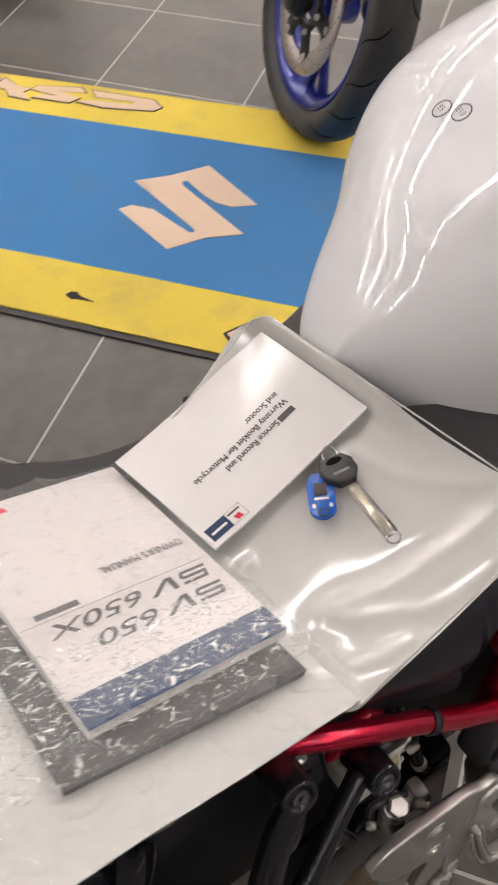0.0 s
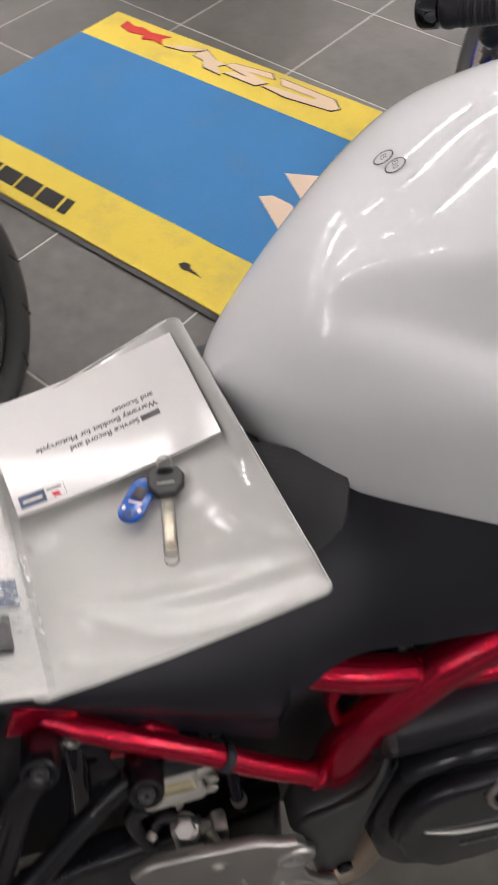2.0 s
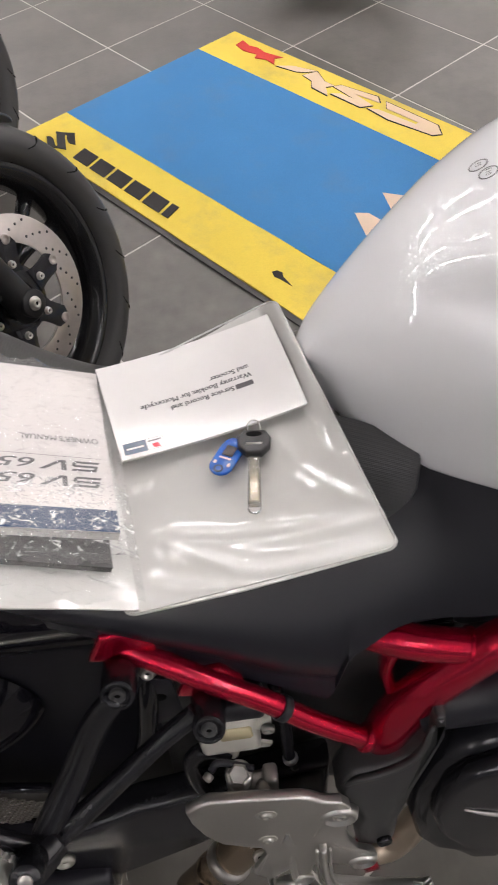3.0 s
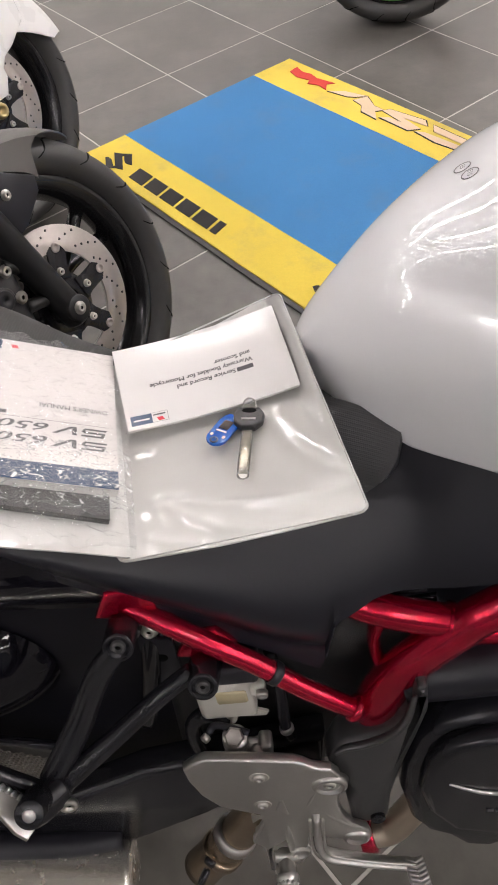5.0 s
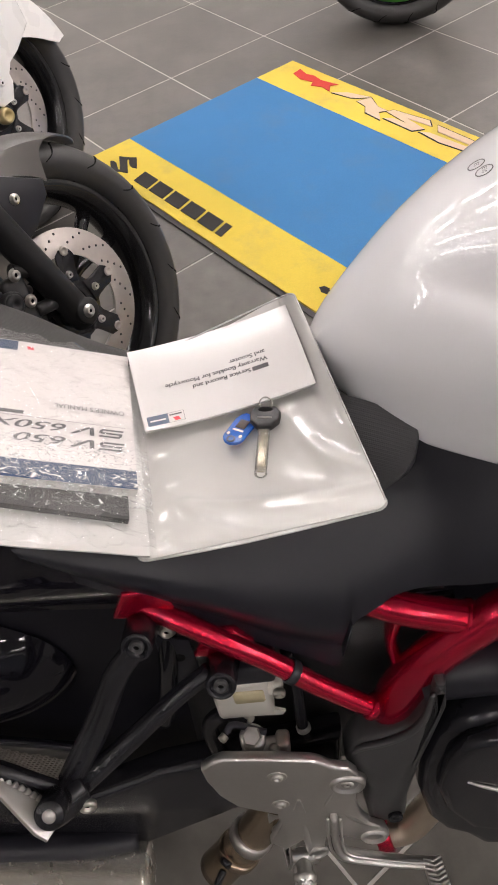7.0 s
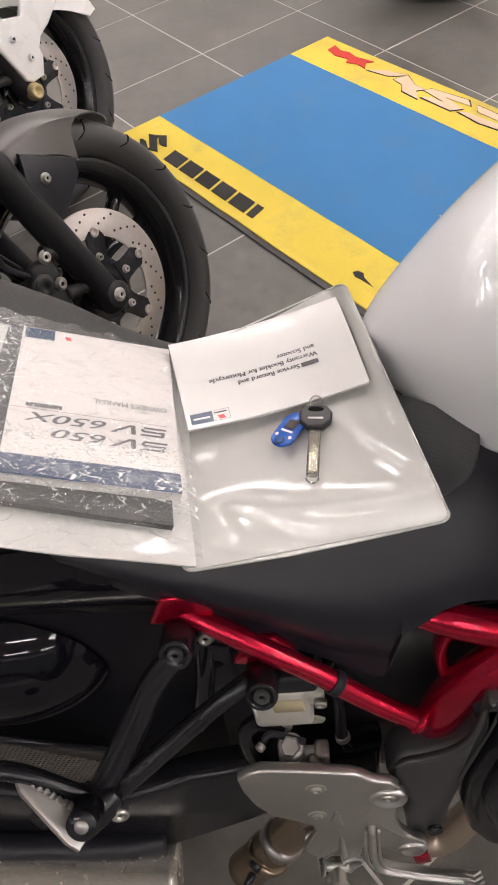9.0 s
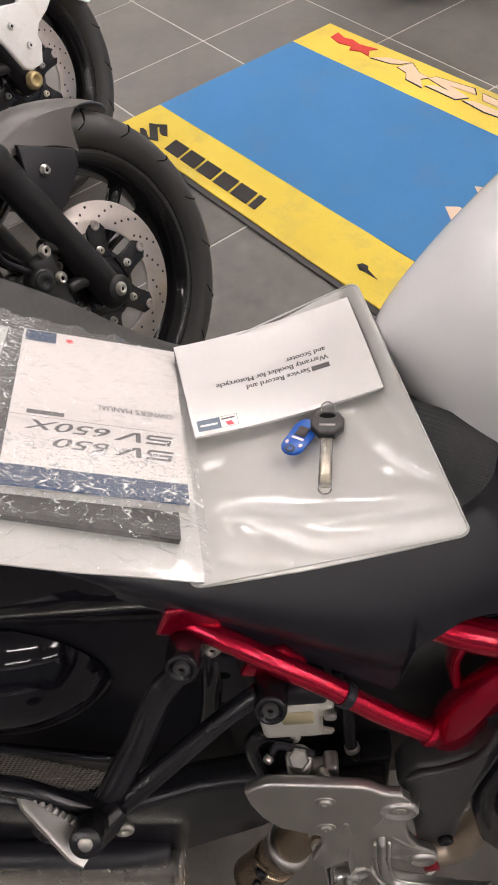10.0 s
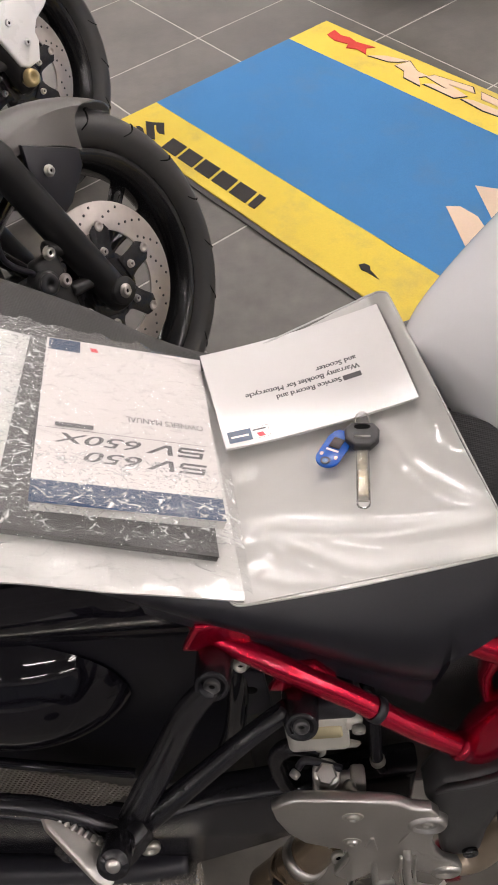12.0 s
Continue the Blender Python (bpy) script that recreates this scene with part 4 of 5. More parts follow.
part("filler_cap", joined(turned([(0.0165, 0), (0.0165, 0.008), (0.015, 0.01)], (0.284, -0.2265, 0.469), (0, -1, 0.2), 28), box((0.026, 0.006, 0.007), (0.284, -0.2375, 0.4715), 0.002, 1, (0, 35, 0))), M["black_satin"], cover)
for k in range(6):
    part("lettering", box((0.0075, 0.002, 0.004), (0.26 + 0.0098 * k, -0.2275, 0.3505 - 0.0011 * k), 0.0005, 1), M["grey_cast"], cover)
part("crankcase", box((0.3, 0.28, 0.26), (0.31, 0, 0.36), 0.04, 4), M["black_cast"], bike, "black crankcase")
part("header_pipe", tube([(0.15, -0.172, 0.165), (0.178, -0.17, 0.172), (0.2, -0.165, 0.21), (0.225, -0.16, 0.27)], 0.018, 24), M["header"], bike, "bronzed exhaust header pipe")
part("pipe_clamp", turned([(0.018, 0), (0.0222, 0.001), (0.0222, 0.017), (0.018, 0.018)], (0.1405, -0.173, 0.1625), (0.035, 0.002, 0.01), 28), M["red_paint"], bike, "red clamp")

# exhaust: link pipe with clamp, silencer; swing arm, rear mudguard and mesh
part("link_pipe", tube([(0.06, -0.14, 0.34), (0.024, -0.15, 0.22), (-0.012, -0.155, 0.14), (-0.065, -0.165, 0.06)], (0.0215, 0.022, 0.024, 0.026), 28), M["exhaust"], bike, "heat-stained exhaust link pipe")
part("exhaust_clamp", turned([(0.024, 0), (0.0275, 0.002), (0.028, 0.008), (0.0275, 0.016), (0.024, 0.018)], (-0.01, -0.155, 0.145), (-0.045, -0.01, -0.08), 32), M["steel"], bike, "steel exhaust clamp")
part("exhaust_clamp", turned([(0.0255, 0), (0.0285, 0.002), (0.0285, 0.012), (0.0255, 0.014)], (-0.03, -0.16, 0.11), (-0.05, -0.01, -0.08), 32), M["exhaust"], bike)
part("clamp_screw", joined(cyl((-0.052, -0.185, 0.11), (-0.062, -0.2, 0.1), 0.005), cyl((-0.045, -0.175, 0.118), (-0.05, -0.18, 0.113), 0.009)), M["black_satin"], bike)
bolt(bike, (0.022, -0.175, 0.2), (0.2, -1, 0.6), 0.008)
part("pipe_stay", plate(((0.012, 0.19), (0.03, 0.19), (0.03, 0.228), (0.012, 0.228)), 0.004, Matrix(((1, 0, 0, 0), (0, 0, -1, -0.168), (0, 1, 0, 0), (0, 0, 0, 1))), 0.001), M["steel"], bike)
part("silencer", turned([(0.03, 0), (0.05, 0.006), (0.056, 0.012), (0.057, 0.018), (0.056, 0.02), (0.056, 0.45), (0.05, 0.46)], (-0.135, -0.205, 0.128), (-1, -0.02, 0.14), 48), M["muffler"], bike, "brushed steel silencer")
part("heat_shield", tube([(-0.15, -0.17, 0.18), (-0.22, -0.18, 0.19), (-0.4, -0.185, 0.215)], (0.015, 0.018, 0.018), 20), M["black_matt"], bike, "black heat shield above the silencer")
SWING = ((0.1, 0.4), (0.1, 0.27), (-0.02, 0.245), (-0.14, 0.16), (-0.3, 0.15), (-0.55, 0.22), (-0.55, 0.3), (-0.33, 0.325), (-0.21, 0.275), (-0.1, 0.34))
part("swing_arm", plate(SWING, 0.035, Matrix(((1, 0, 0, 0), (0, 0, -1, -0.135), (0, 1, 0, 0), (0, 0, 0, 1))), 0.01, 3), M["black_satin"], bike, "black steel swing arm")
bolt(bike, (-0.215, -0.24, 0.43), (0, -1, 0.1), 0.01, M["black_satin"], washer=0.016)


def dome(u, v):
    """A shallow glossy dome beside the rear wheel."""
    a, r = 2 * math.pi * u, 0.02 + 0.98 * v
    b = 0.34 * math.pi * r
    return Vector((-0.292 + 0.135 * math.sin(b) * math.cos(a), -0.055 - 0.1 * math.cos(b), 0.466 + 0.1 * math.sin(b) * math.sin(a) - 0.012 * math.sin(b) * math.cos(a)))


part("rear_mudguard", grid(dome, 64, 24, True), M["black_cowl"], bike, "gloss black rear mudguard")
part("mudguard_lip", tube([(-0.45, -0.158, 0.48), (-0.325, -0.158, 0.437), (-0.253, -0.157, 0.412), (-0.178, -0.152, 0.38)], 0.005, 12), M["black_cowl"], bike, "gloss black lip")


# perforated mesh under the mudguard: a plate with small round holes
def mesh_plate():
    bm = bmesh.new()
    for iz in range(34):
        for ix in range(42):
            x, z = -0.39 + 0.0054 * ix + (0.0027 if iz % 2 else 0), 0.29 + 0.0047 * iz
            if z > 0.406 - 0.51 * (x + 0.307) or z < 0.346 - 0.474 * (x + 0.325) or z < 0.3 + 0.8 * (x + 0.228):
                continue
            ring_o = [bm.verts.new((x + 0.0031 * math.cos(a), -0.152, z + 0.0031 * math.sin(a))) for a in (math.pi * k / 3 + math.pi / 6 for k in range(6))]
            ring_i = [bm.verts.new((x + 0.002 * math.cos(a), -0.152, z + 0.002 * math.sin(a))) for a in (math.pi * k / 3 + math.pi / 6 for k in range(6))]
            for k in range(6):
                bm.faces.new((ring_o[k], ring_o[(k + 1) % 6], ring_i[(k + 1) % 6], ring_i[k]))
    bmesh.ops.remove_doubles(bm, verts=bm.verts, dist=0.0004)
    bmesh.ops.solidify(bm, geom=bm.faces[:], thickness=0.001)
    return bm


tagged(part("mesh_guard", mesh_plate(), M["mesh"], bike, "perforated metal mesh guard"), kind="stuff")
part("mesh_backing", box((0.26, 0.003, 0.06), (-0.285, -0.14, 0.352), 0, 1, (0, 26, 0)), M["pale_backing"], bike, "pale dusty plate behind the mesh")
part("guard_loop", tube([(-0.42, -0.215, 0.5), (-0.28, -0.228, 0.508), (-0.225, -0.232, 0.506), (-0.185, -0.236, 0.478), (-0.165, -0.238, 0.462)], 0.0085, 14), M["black_satin"], bike, "black tubular loop")
part("rear_tyre", turned([(0.2, -0.07), (0.27, -0.08), (0.3, -0.06), (0.315, 0.0), (0.3, 0.06), (0.27, 0.08), (0.2, 0.07)], (-0.62, 0, 0.315), (0, 1, 0), 64), M["rubber"], bike, "rear tyre")
part("front_tyre", turned([(0.2, -0.05), (0.26, -0.06), (0.29, -0.04), (0.3, 0.0), (0.29, 0.04), (0.26, 0.06), (0.2, 0.05)], (0.83, 0, 0.3), (0.12, 1, 0), 64), M["rubber"], bike, "front tyre")
for side in (-1, 1):
    part("fork_leg", cyl((0.83, side * 0.1, 0.3), (0.56, side * 0.1, 0.95), 0.025), M["fork"], bike)
part("side_stand", tube([(0.05, 0.12, 0.28), (0.02, 0.22, 0.12), (0.0, 0.26, 0.07)], 0.013), M["black_satin"], bike)

# handlebar, turned to the left lock
part("handlebar", tube([(0.64, -0.25, 0.94), (0.6, -0.05, 0.96), (0.55, 0.1, 0.955), (0.5, 0.2, 0.935), (0.455, 0.25, 0.915)], 0.011), M["black_satin"], bike)
GA, GD = Vector((0.382, 0.312, 0.896)), Vector((0.62, -0.55, 0.16))
grip = part("handgrip", turned([(0.0165, 0), (0.0175, 0.003), (0.0178, 0.008), (0.0165, 0.012), (0.0165, 0.1), (0.02, 0.108), (0.02, 0.115)], GA, GD, 32), M["black_matt"], bike, "black rubber handgrip")
for k in range(12):
    part("grip_ridge", turned([(0.0163, 0), (0.0172, 0.001), (0.0172, 0.003), (0.0163, 0.004)], GA + GD.normalized() * (0.018 + 0.0065 * k), GD, 24, False), M["black_matt"], grip)
part("bar_end", turned([(0.013, -0.024), (0.0155, -0.0225), (0.0165, -0.019), (0.0165, -0.006), (0.0125, -0.004), (0.0125, 0.002)], GA, GD, 32), M["black_gloss"], grip, "gloss black bar end weight")


# ---- papers and key on the seat ----
def sheet_fn(c00, c10, c11, c01, sag_u=0.0, sag_v=0.0, lift=0.0, wave=None):
    """A sheet over four corners (bike axes); sag bends it down in its middle; returns fn(u, v, h) in the room."""
    c = [Vector(p) for p in (c00, c10, c11, c01)]

    def fn(u, v, h=0.0):
        p = (c[0] * (1 - u) + c[1] * u) * (1 - v) + (c[3] * (1 - u) + c[2] * u) * v
        z = lift - sag_u * 4 * u * (1 - u) - sag_v * 4 * v * (1 - v)
        if wave:
            z += wave(u, v)
        return on_bike(p.x, p.y, p.z + z + h)

    return fn


def rounded(nu, nv, w, h, r):
    """Outline of a rounded sheet in shares of its sides."""
    out = []
    for cx, cy, a0 in ((w - r, r, -90), (w - r, h - r, 0), (r, h - r, 90), (r, r, 180)):
        for k in range(7):
            a = radians(a0 + 15 * k)
            out.append(((cx + r * math.cos(a)) / w, (cy + r * math.sin(a)) / h))
    return out


def folio(fn, w, h, r, thick, n=40):
    """A thin sheet with rounded corners over fn."""
    def edge(u, v):
        # pulls the square grid into rounded corners
        x, y = u * w, v * h
        cx, cy = min(max(x, r), w - r), min(max(y, r), h - r)
        dx, dy = x - cx, y - cy
        if dx and dy:
            m, d = max(abs(dx), abs(dy)), math.hypot(dx, dy)
            dx, dy = dx * m / d, dy * m / d
        return fn((cx + dx) / w, (cy + dy) / h)
    bm = grid(edge, n, n)
    bmesh.ops.recalc_face_normals(bm, faces=bm.faces)
    bmesh.ops.solidify(bm, geom=bm.faces[:], thickness=thick)
    return crisp(bm, 50)


def fold(u, v, cu, cv, ang, length, width, height):
    """One soft crease of a plastic sheet."""
    du, dv = (u - cu), (v - cv)
    a = du * math.cos(ang) + dv * math.sin(ang)
    b = -du * math.sin(ang) + dv * math.cos(ang)
    return height * math.exp(-((a / length) ** 2)) * math.exp(-((b / width) ** 2))


# sharp creases of the pouch: points along each (shares of its sides), height and half width in metres
CREASES = (
    (((0.1, 0.27), (0.2, 0.23), (0.35, 0.18), (0.5, 0.15), (0.65, 0.13), (0.8, 0.115), (1.0, 0.1)), 0.0026, 0.0078),
    (((0.1, 0.26), (0.18, 0.19), (0.27, 0.13), (0.36, 0.07), (0.46, 0.04), (0.65, 0.025), (1.0, 0.012)), 0.0023, 0.0072),
    (((0.74, 0.56), (0.74, 0.45), (0.77, 0.35), (0.82, 0.28), (0.9, 0.2), (1.0, 0.14)), 0.002, 0.008),
    (((0.02, 0.51), (0.08, 0.52), (0.14, 0.5)), 0.001, 0.005),
    (((0.02, 0.1), (0.12, 0.055), (0.33, 0.02)), 0.0012, 0.006),
)
PW, PH = 0.175, 0.26


def crease(u, v, line, height, width):
    """How far a crease lifts the sheet; it fades at both ends."""
    best, share = 9.0, 0.0
    n = len(line) - 1
    for i, ((a, b), (c, d)) in enumerate(zip(line, line[1:])):
        ax, ay, dx, dy = (u - a) * PW, (v - b) * PH, (c - a) * PW, (d - b) * PH
        t = min(1.0, max(0.0, (ax * dx + ay * dy) / (dx * dx + dy * dy)))
        r = math.hypot(ax - t * dx, ay - t * dy)
        if r < best:
            best, share = r, (i + t) / n
    return height * math.exp(-((best / width) ** 1.6)) * ease(6 * share + 0.25) * (1.0 if line[-1][0] == 1.0 else ease(5 * (1 - share)))


def pouch_wave(u, v):
    # it sinks into the saddle, less so towards the tank
    z = -0.054 * v * (1 - v) * (1 - 0.75 * u**3) - 0.004 * ease((v - 0.6) / 0.3) * ease((0.9 - u) / 0.3)
    z += sum(crease((u - 0.095) / 0.905, v, *c) for c in CREASES)
    z += fold(u, v, 0.45, 0.13, -0.12, 0.35, 0.06, 0.0016)
    return z + 0.0005 * noise.noise(Vector((u * 4, v * 5, 3.1)))


flat_pouch = sheet_fn((-0.047, -0.2065, 0.7424), (0.1348, -0.1845, 0.7555), (0.0825, 0.092, 0.771), (-0.09, 0.008, 0.754), 0.003, 0.0, wave=pouch_wave)


def pouch_fn(u, v, h=0.0):
    # its free edge rides up over the tail of the tank
    p = flat_pouch(u, v, h)
    return p.lerp(Vector((0.06, -0.43, 1.25)), 0.04 * ease((u - 0.9) / 0.1) * ease((v - 0.3) / 0.4))


pouch = thing("document_pouch", "glossy white plastic document pouch lying open and creased on the seat", "pouch")
part("front_panel", folio(pouch_fn, 0.172, 0.262, 0.008, 0.0012, 120), M["pvc"], pouch, "creased glossy white panel")

rim = [pouch_fn(0.005 + 0.99 * a, 0.0035 + 0.993 * b, 0.0003) for a, b in rounded(0, 0, 0.172, 0.262, 0.008)]
part("welded_edge", tube([q + (p - q) * (k / 12) for q, p in zip(rim, rim[1:] + rim[:1]) for k in range(12)] + [rim[0]], 0.0008, 6, 1), M["pvc"], pouch, "raised welded edge")

left_fn = sheet_fn((-0.245, -0.223, 0.8172), (-0.0375, -0.2035, 0.7442), (-0.0745, 0.026, 0.7369), (-0.255, 0.042, 0.7975), 0.0, 0.0, wave=lambda u, v: 0.002 * noise.noise(Vector((u * 4, v * 5, 9.1))))
part("back_panel", folio(left_fn, 0.2, 0.25, 0.002, 0.0012, 40), M["pvc"], pouch, "white plastic flap")


def booklet(name, fn, w, h, thick, cover, label, category):
    """A booklet: cover sheet, block of pages."""
    t = thing(name, label, category)
    bm = grid(lambda u, v: fn(u, v, thick), 24, 16)
    bmesh.ops.recalc_face_normals(bm, faces=bm.faces)
    bmesh.ops.solidify(bm, geom=bm.faces[:], thickness=0.0006)
    part("cover", crisp(bm, 40), cover, t, "printed card cover")
    lo = grid(lambda u, v: fn(0.004 + u * 0.992, 0.004 + v * 0.992, thick - 0.0012), 24, 16)
    bmesh.ops.recalc_face_normals(lo, faces=lo.faces)
    bmesh.ops.solidify(lo, geom=lo.faces[:], thickness=thick - 0.0014)
    part("pages", crisp(lo, 40), M["pages"] if cover is not M["dark_book"] else cover, t, "block of pages")
    return t


def lay_flat(bm_src, fn, w, h, ox, oy, height):
    """Lays a flat mesh, in metres of the sheet read upside down (its top towards the near edge), on fn."""
    for vert in bm_src.verts:
        x, y = vert.co.x + ox, vert.co.y + oy
        vert.co = fn(1 - x / w, 1 - y / h, height + vert.co.z)
    return bm_src


def words(text, size, shear=0.0, wide=1.0, bold=0.0):
    cu = bpy.data.curves.new("words", "FONT")
    cu.body, cu.size, cu.shear = text, size, shear
    cu.resolution_u = 3
    ob = new("words", cu)
    me = bpy.data.meshes.new_from_object(ob)
    bpy.data.objects.remove(ob)
    bpy.data.curves.remove(cu)
    bm = bmesh.new()
    bm.from_mesh(me)
    bpy.data.meshes.remove(me)
    bmesh.ops.triangulate(bm, faces=bm.faces)
    if bold:
        twin = bmesh.ops.duplicate(bm, geom=bm.faces[:])["geom"]
        bmesh.ops.translate(bm, vec=(bold, bold * 0.4, 0.00003), verts=[g for g in twin if isinstance(g, bmesh.types.BMVert)])
    bmesh.ops.scale(bm, vec=(wide, 1, 1), verts=bm.verts)
    return bm


def bar(x, y, w, h, lean=0.0, n=6):
    bm = bmesh.new()
    lo = [bm.verts.new((x + w * i / n, y, 0)) for i in range(n + 1)]
    hi = [bm.verts.new((x + w * i / n + lean, y + h, 0)) for i in range(n + 1)]
    for i in range(n):
        bm.faces.new((lo[i], lo[i + 1], hi[i + 1], hi[i]))
    return bm


# warranty booklet: u runs along the bike, v away from the near edge
BW, BH, BT = 0.149, 0.108, 0.003
flat_book = sheet_fn((-0.0517, -0.0717, 0.745), (0.0932, -0.0404, 0.7582), (0.0734, 0.0681, 0.768), (-0.0735, 0.023, 0.7595), 0.004, -0.001)


def book_fn(u, v, h=0.0):
    # its end is carried up by the pouch's edge
    return flat_book(u, v, h).lerp(Vector((0.06, -0.43, 1.25)), 0.013 * ease((u - 0.7) / 0.3) * (0.55 + 0.45 * v))


book = booklet("service_booklet", book_fn, BW, BH, BT, M["paper"], "white glossy service booklet with grey lettering, on the pouch", "booklet")
ON = BT + 0.0003
for text, line in (("Service Record and", 0), ("Warranty Booklet for Motorcycle", 1), ("and Scooter", 2)):
    part("lettering", lay_flat(words(text, 0.0074, 0, 0.9, 0.0005), book_fn, BW, BH, 0.0315 + (0.0165 if line == 0 else 0), 0.0655 - line * 0.0087, ON), M["ink"], book, smooth=False)
part("lettering", lay_flat(bar(0.0325, 0.0655, 0.0145, 0.0052), book_fn, BW, BH, 0, 0, ON), M["ink"], book, smooth=False)
part("emblem", lay_flat(bar(0.1272, 0.0925, 0.018, 0.0115), book_fn, BW, BH, 0, 0, ON), M["navy"], book, "navy print box", smooth=False)
part("emblem", lay_flat(bar(0.1185, 0.0985, 0.005, 0.0042, -0.0015), book_fn, BW, BH, 0, 0, ON), M["red_ink"], book, "red print mark", smooth=False)

for y, w in ((0.0978, 0.0135),):
    part("lettering", lay_flat(bar(0.1295, y, w, 0.0018), book_fn, BW, BH, 0, 0, ON + 0.0002), M["paper"], book, smooth=False)
part("lettering", lay_flat(bar(0.1155, 0.0945, 0.0105, 0.0016), book_fn, BW, BH, 0, 0, ON), M["ink"], book, smooth=False)
box_line = joined(bar(0.1135, 0.0925, 0.0137, 0.0003), bar(0.1135, 0.1037, 0.0137, 0.0003), bar(0.1135, 0.0925, 0.0003, 0.0115, 0, 1))
part("rule", lay_flat(box_line, book_fn, BW, BH, 0, 0, ON), M["ink"], book, smooth=False)

# owner's manual on darker booklets, in a clear bag
man_fn = sheet_fn((-0.1685, -0.162, 0.7875), (-0.0487, -0.1515, 0.7455), (-0.075, 0.029, 0.7392), (-0.191, 0.02, 0.7797), 0.0, 0.0)
MWD, MHT, MT = 0.125, 0.183, 0.008
dark_fn = sheet_fn((-0.19, -0.181, 0.7963), (-0.0535, -0.1765, 0.7491), (-0.083, 0.03, 0.7414), (-0.207, 0.027, 0.7842), 0, 0)
dark = booklet("dark_booklet", dark_fn, 0.14, 0.21, 0.006, M["dark_book"], "dark grey booklet beneath the manual in a clear bag", "booklet")
manual = booklet("owners_manual", lambda u, v, h=0.0: man_fn(u, v, h + 0.006), MWD, MHT, MT, M["matt_paper"], "white paperback owner's manual with a navy band", "manual")
ONM = MT + 0.0065
part("band", lay_flat(joined(*[bar(0, MHT - 0.021, MWD, 0.021, 0, 12)]), man_fn, MWD, MHT, 0, 0, ONM), M["navy"], manual, "navy printed band", smooth=False)
part("lettering", lay_flat(words("650", 0.0148, 0.3, 1.75, 0.0004), man_fn, MWD, MHT, 0.0505, 0.1302, ONM), M["ink"], manual, smooth=False)
part("lettering", lay_flat(words("650X", 0.0148, 0.3, 1.75, 0.0004), man_fn, MWD, MHT, 0.0505, 0.1137, ONM), M["ink"], manual, smooth=False)
for y in (0.1302, 0.1137):
    swash = joined(
        bar(0.0075, y, 0.0175, 0.0022, 0.0009), bar(0.0088, y + 0.0042, 0.0165, 0.0022, 0.0009), bar(0.0098, y + 0.0084, 0.0175, 0.0022, 0.0009),
        bar(0.0238, y + 0.0012, 0.0025, 0.0042, 0.0015), bar(0.0089, y + 0.0053, 0.0025, 0.0042, 0.0015),
        bar(0.032, y, 0.0042, 0.0106, 0.0145), bar(0.0315, y, 0.0036, 0.0106, -0.0002))
    part("lettering", lay_flat(swash, man_fn, MWD, MHT, 0, 0, ONM), M["ink"], manual, smooth=False)
part("rule", lay_flat(bar(0.006, 0.1093, MWD - 0.007, 0.0004), man_fn, MWD, MHT, 0, 0, ONM), M["ink"], manual, smooth=False)
part("lettering", lay_flat(words("OWNER'S MANUAL", 0.0086, 0, 0.76, 0.0001), man_fn, MWD, MHT, 0.0062, 0.0868, ONM), M["ink"], manual, smooth=False)
part("lettering", lay_flat(bar(0.0865, 0.1025, 0.0265, 0.0045), man_fn, MWD, MHT, 0, 0, ONM), M["ink"], manual, smooth=False)
part("emblem", lay_flat(bar(0.0985, 0.0012, 0.0245, 0.015), man_fn, MWD, MHT, 0, 0, ONM), M["navy"], manual, "navy print box", smooth=False)
part("emblem", lay_flat(bar(0.0855, 0.0075, 0.0055, 0.005, -0.0015), man_fn, MWD, MHT, 0, 0, ONM), M["red_ink"], manual, "red print mark", smooth=False)


bag_base = sheet_fn((-0.248, -0.227, 0.8216), (-0.032, -0.2055, 0.7455), (-0.066, 0.034, 0.7363), (-0.248, 0.046, 0.7977))


def bag_fn(u, v):
    inside = max(0.0, min(1.0, min(16 * (u - 0.06), 32 * (0.998 - u)), 9 * min(v - 0.13, 1.04 - v)))
    ridge = 0.0
    for k, (f, amp) in enumerate(((4, 0.006), (8, 0.005), (15, 0.003), (31, 0.0015))):
        q = noise.noise(Vector((u * f + 3 * k, v * f * 1.1, 1.3 + k)))
        ridge += amp * (1 - min(1.0, 3.2 * abs(q)))
    return bag_base(u, v, 0.0018 + 0.0125 * inside + ridge * (0.9 - 0.72 * inside))


def bag_piece(name, u0, u1, v0, v1, nu, nv, material, label):
    ob = part(name, grid(lambda u, v: bag_fn(lerp(u0, u1, u), lerp(v0, v1, v)), nu, nv), material, bag, label)
    ob.visible_shadow = False


bag = thing("clear_bag", "crinkled clear plastic bag round the manuals on the seat", "bag")
bag_piece("hem_film", 0.0, 1.0, 0.0, 0.15, 150, 24, M["bag_flat"], "smooth hem of the clear film")
bag_piece("near_film", 0.0, 1.0, 0.15, 0.42, 150, 42, M["bag"], "crumpled clear film")
bag_piece("side_film", 0.0, 0.34, 0.42, 1.0, 52, 86, M["bag"], "crumpled clear film")
bag_piece("top_film", 0.34, 1.0, 0.42, 1.0, 100, 86, M["bag_taut"], "taut clear film over the manual")

# key with clear sleeve, split ring and blue tag

def key_place(x, y, z, turn):
    return BIKE @ pose(x, y, z, 0, 0, turn)


key = thing("ignition_key", "black-headed motorcycle key in a clear sleeve with a split ring", "key", key_place(0.0487, -0.0708, 0.7475, -5))
KEY_SIZE = 0.78
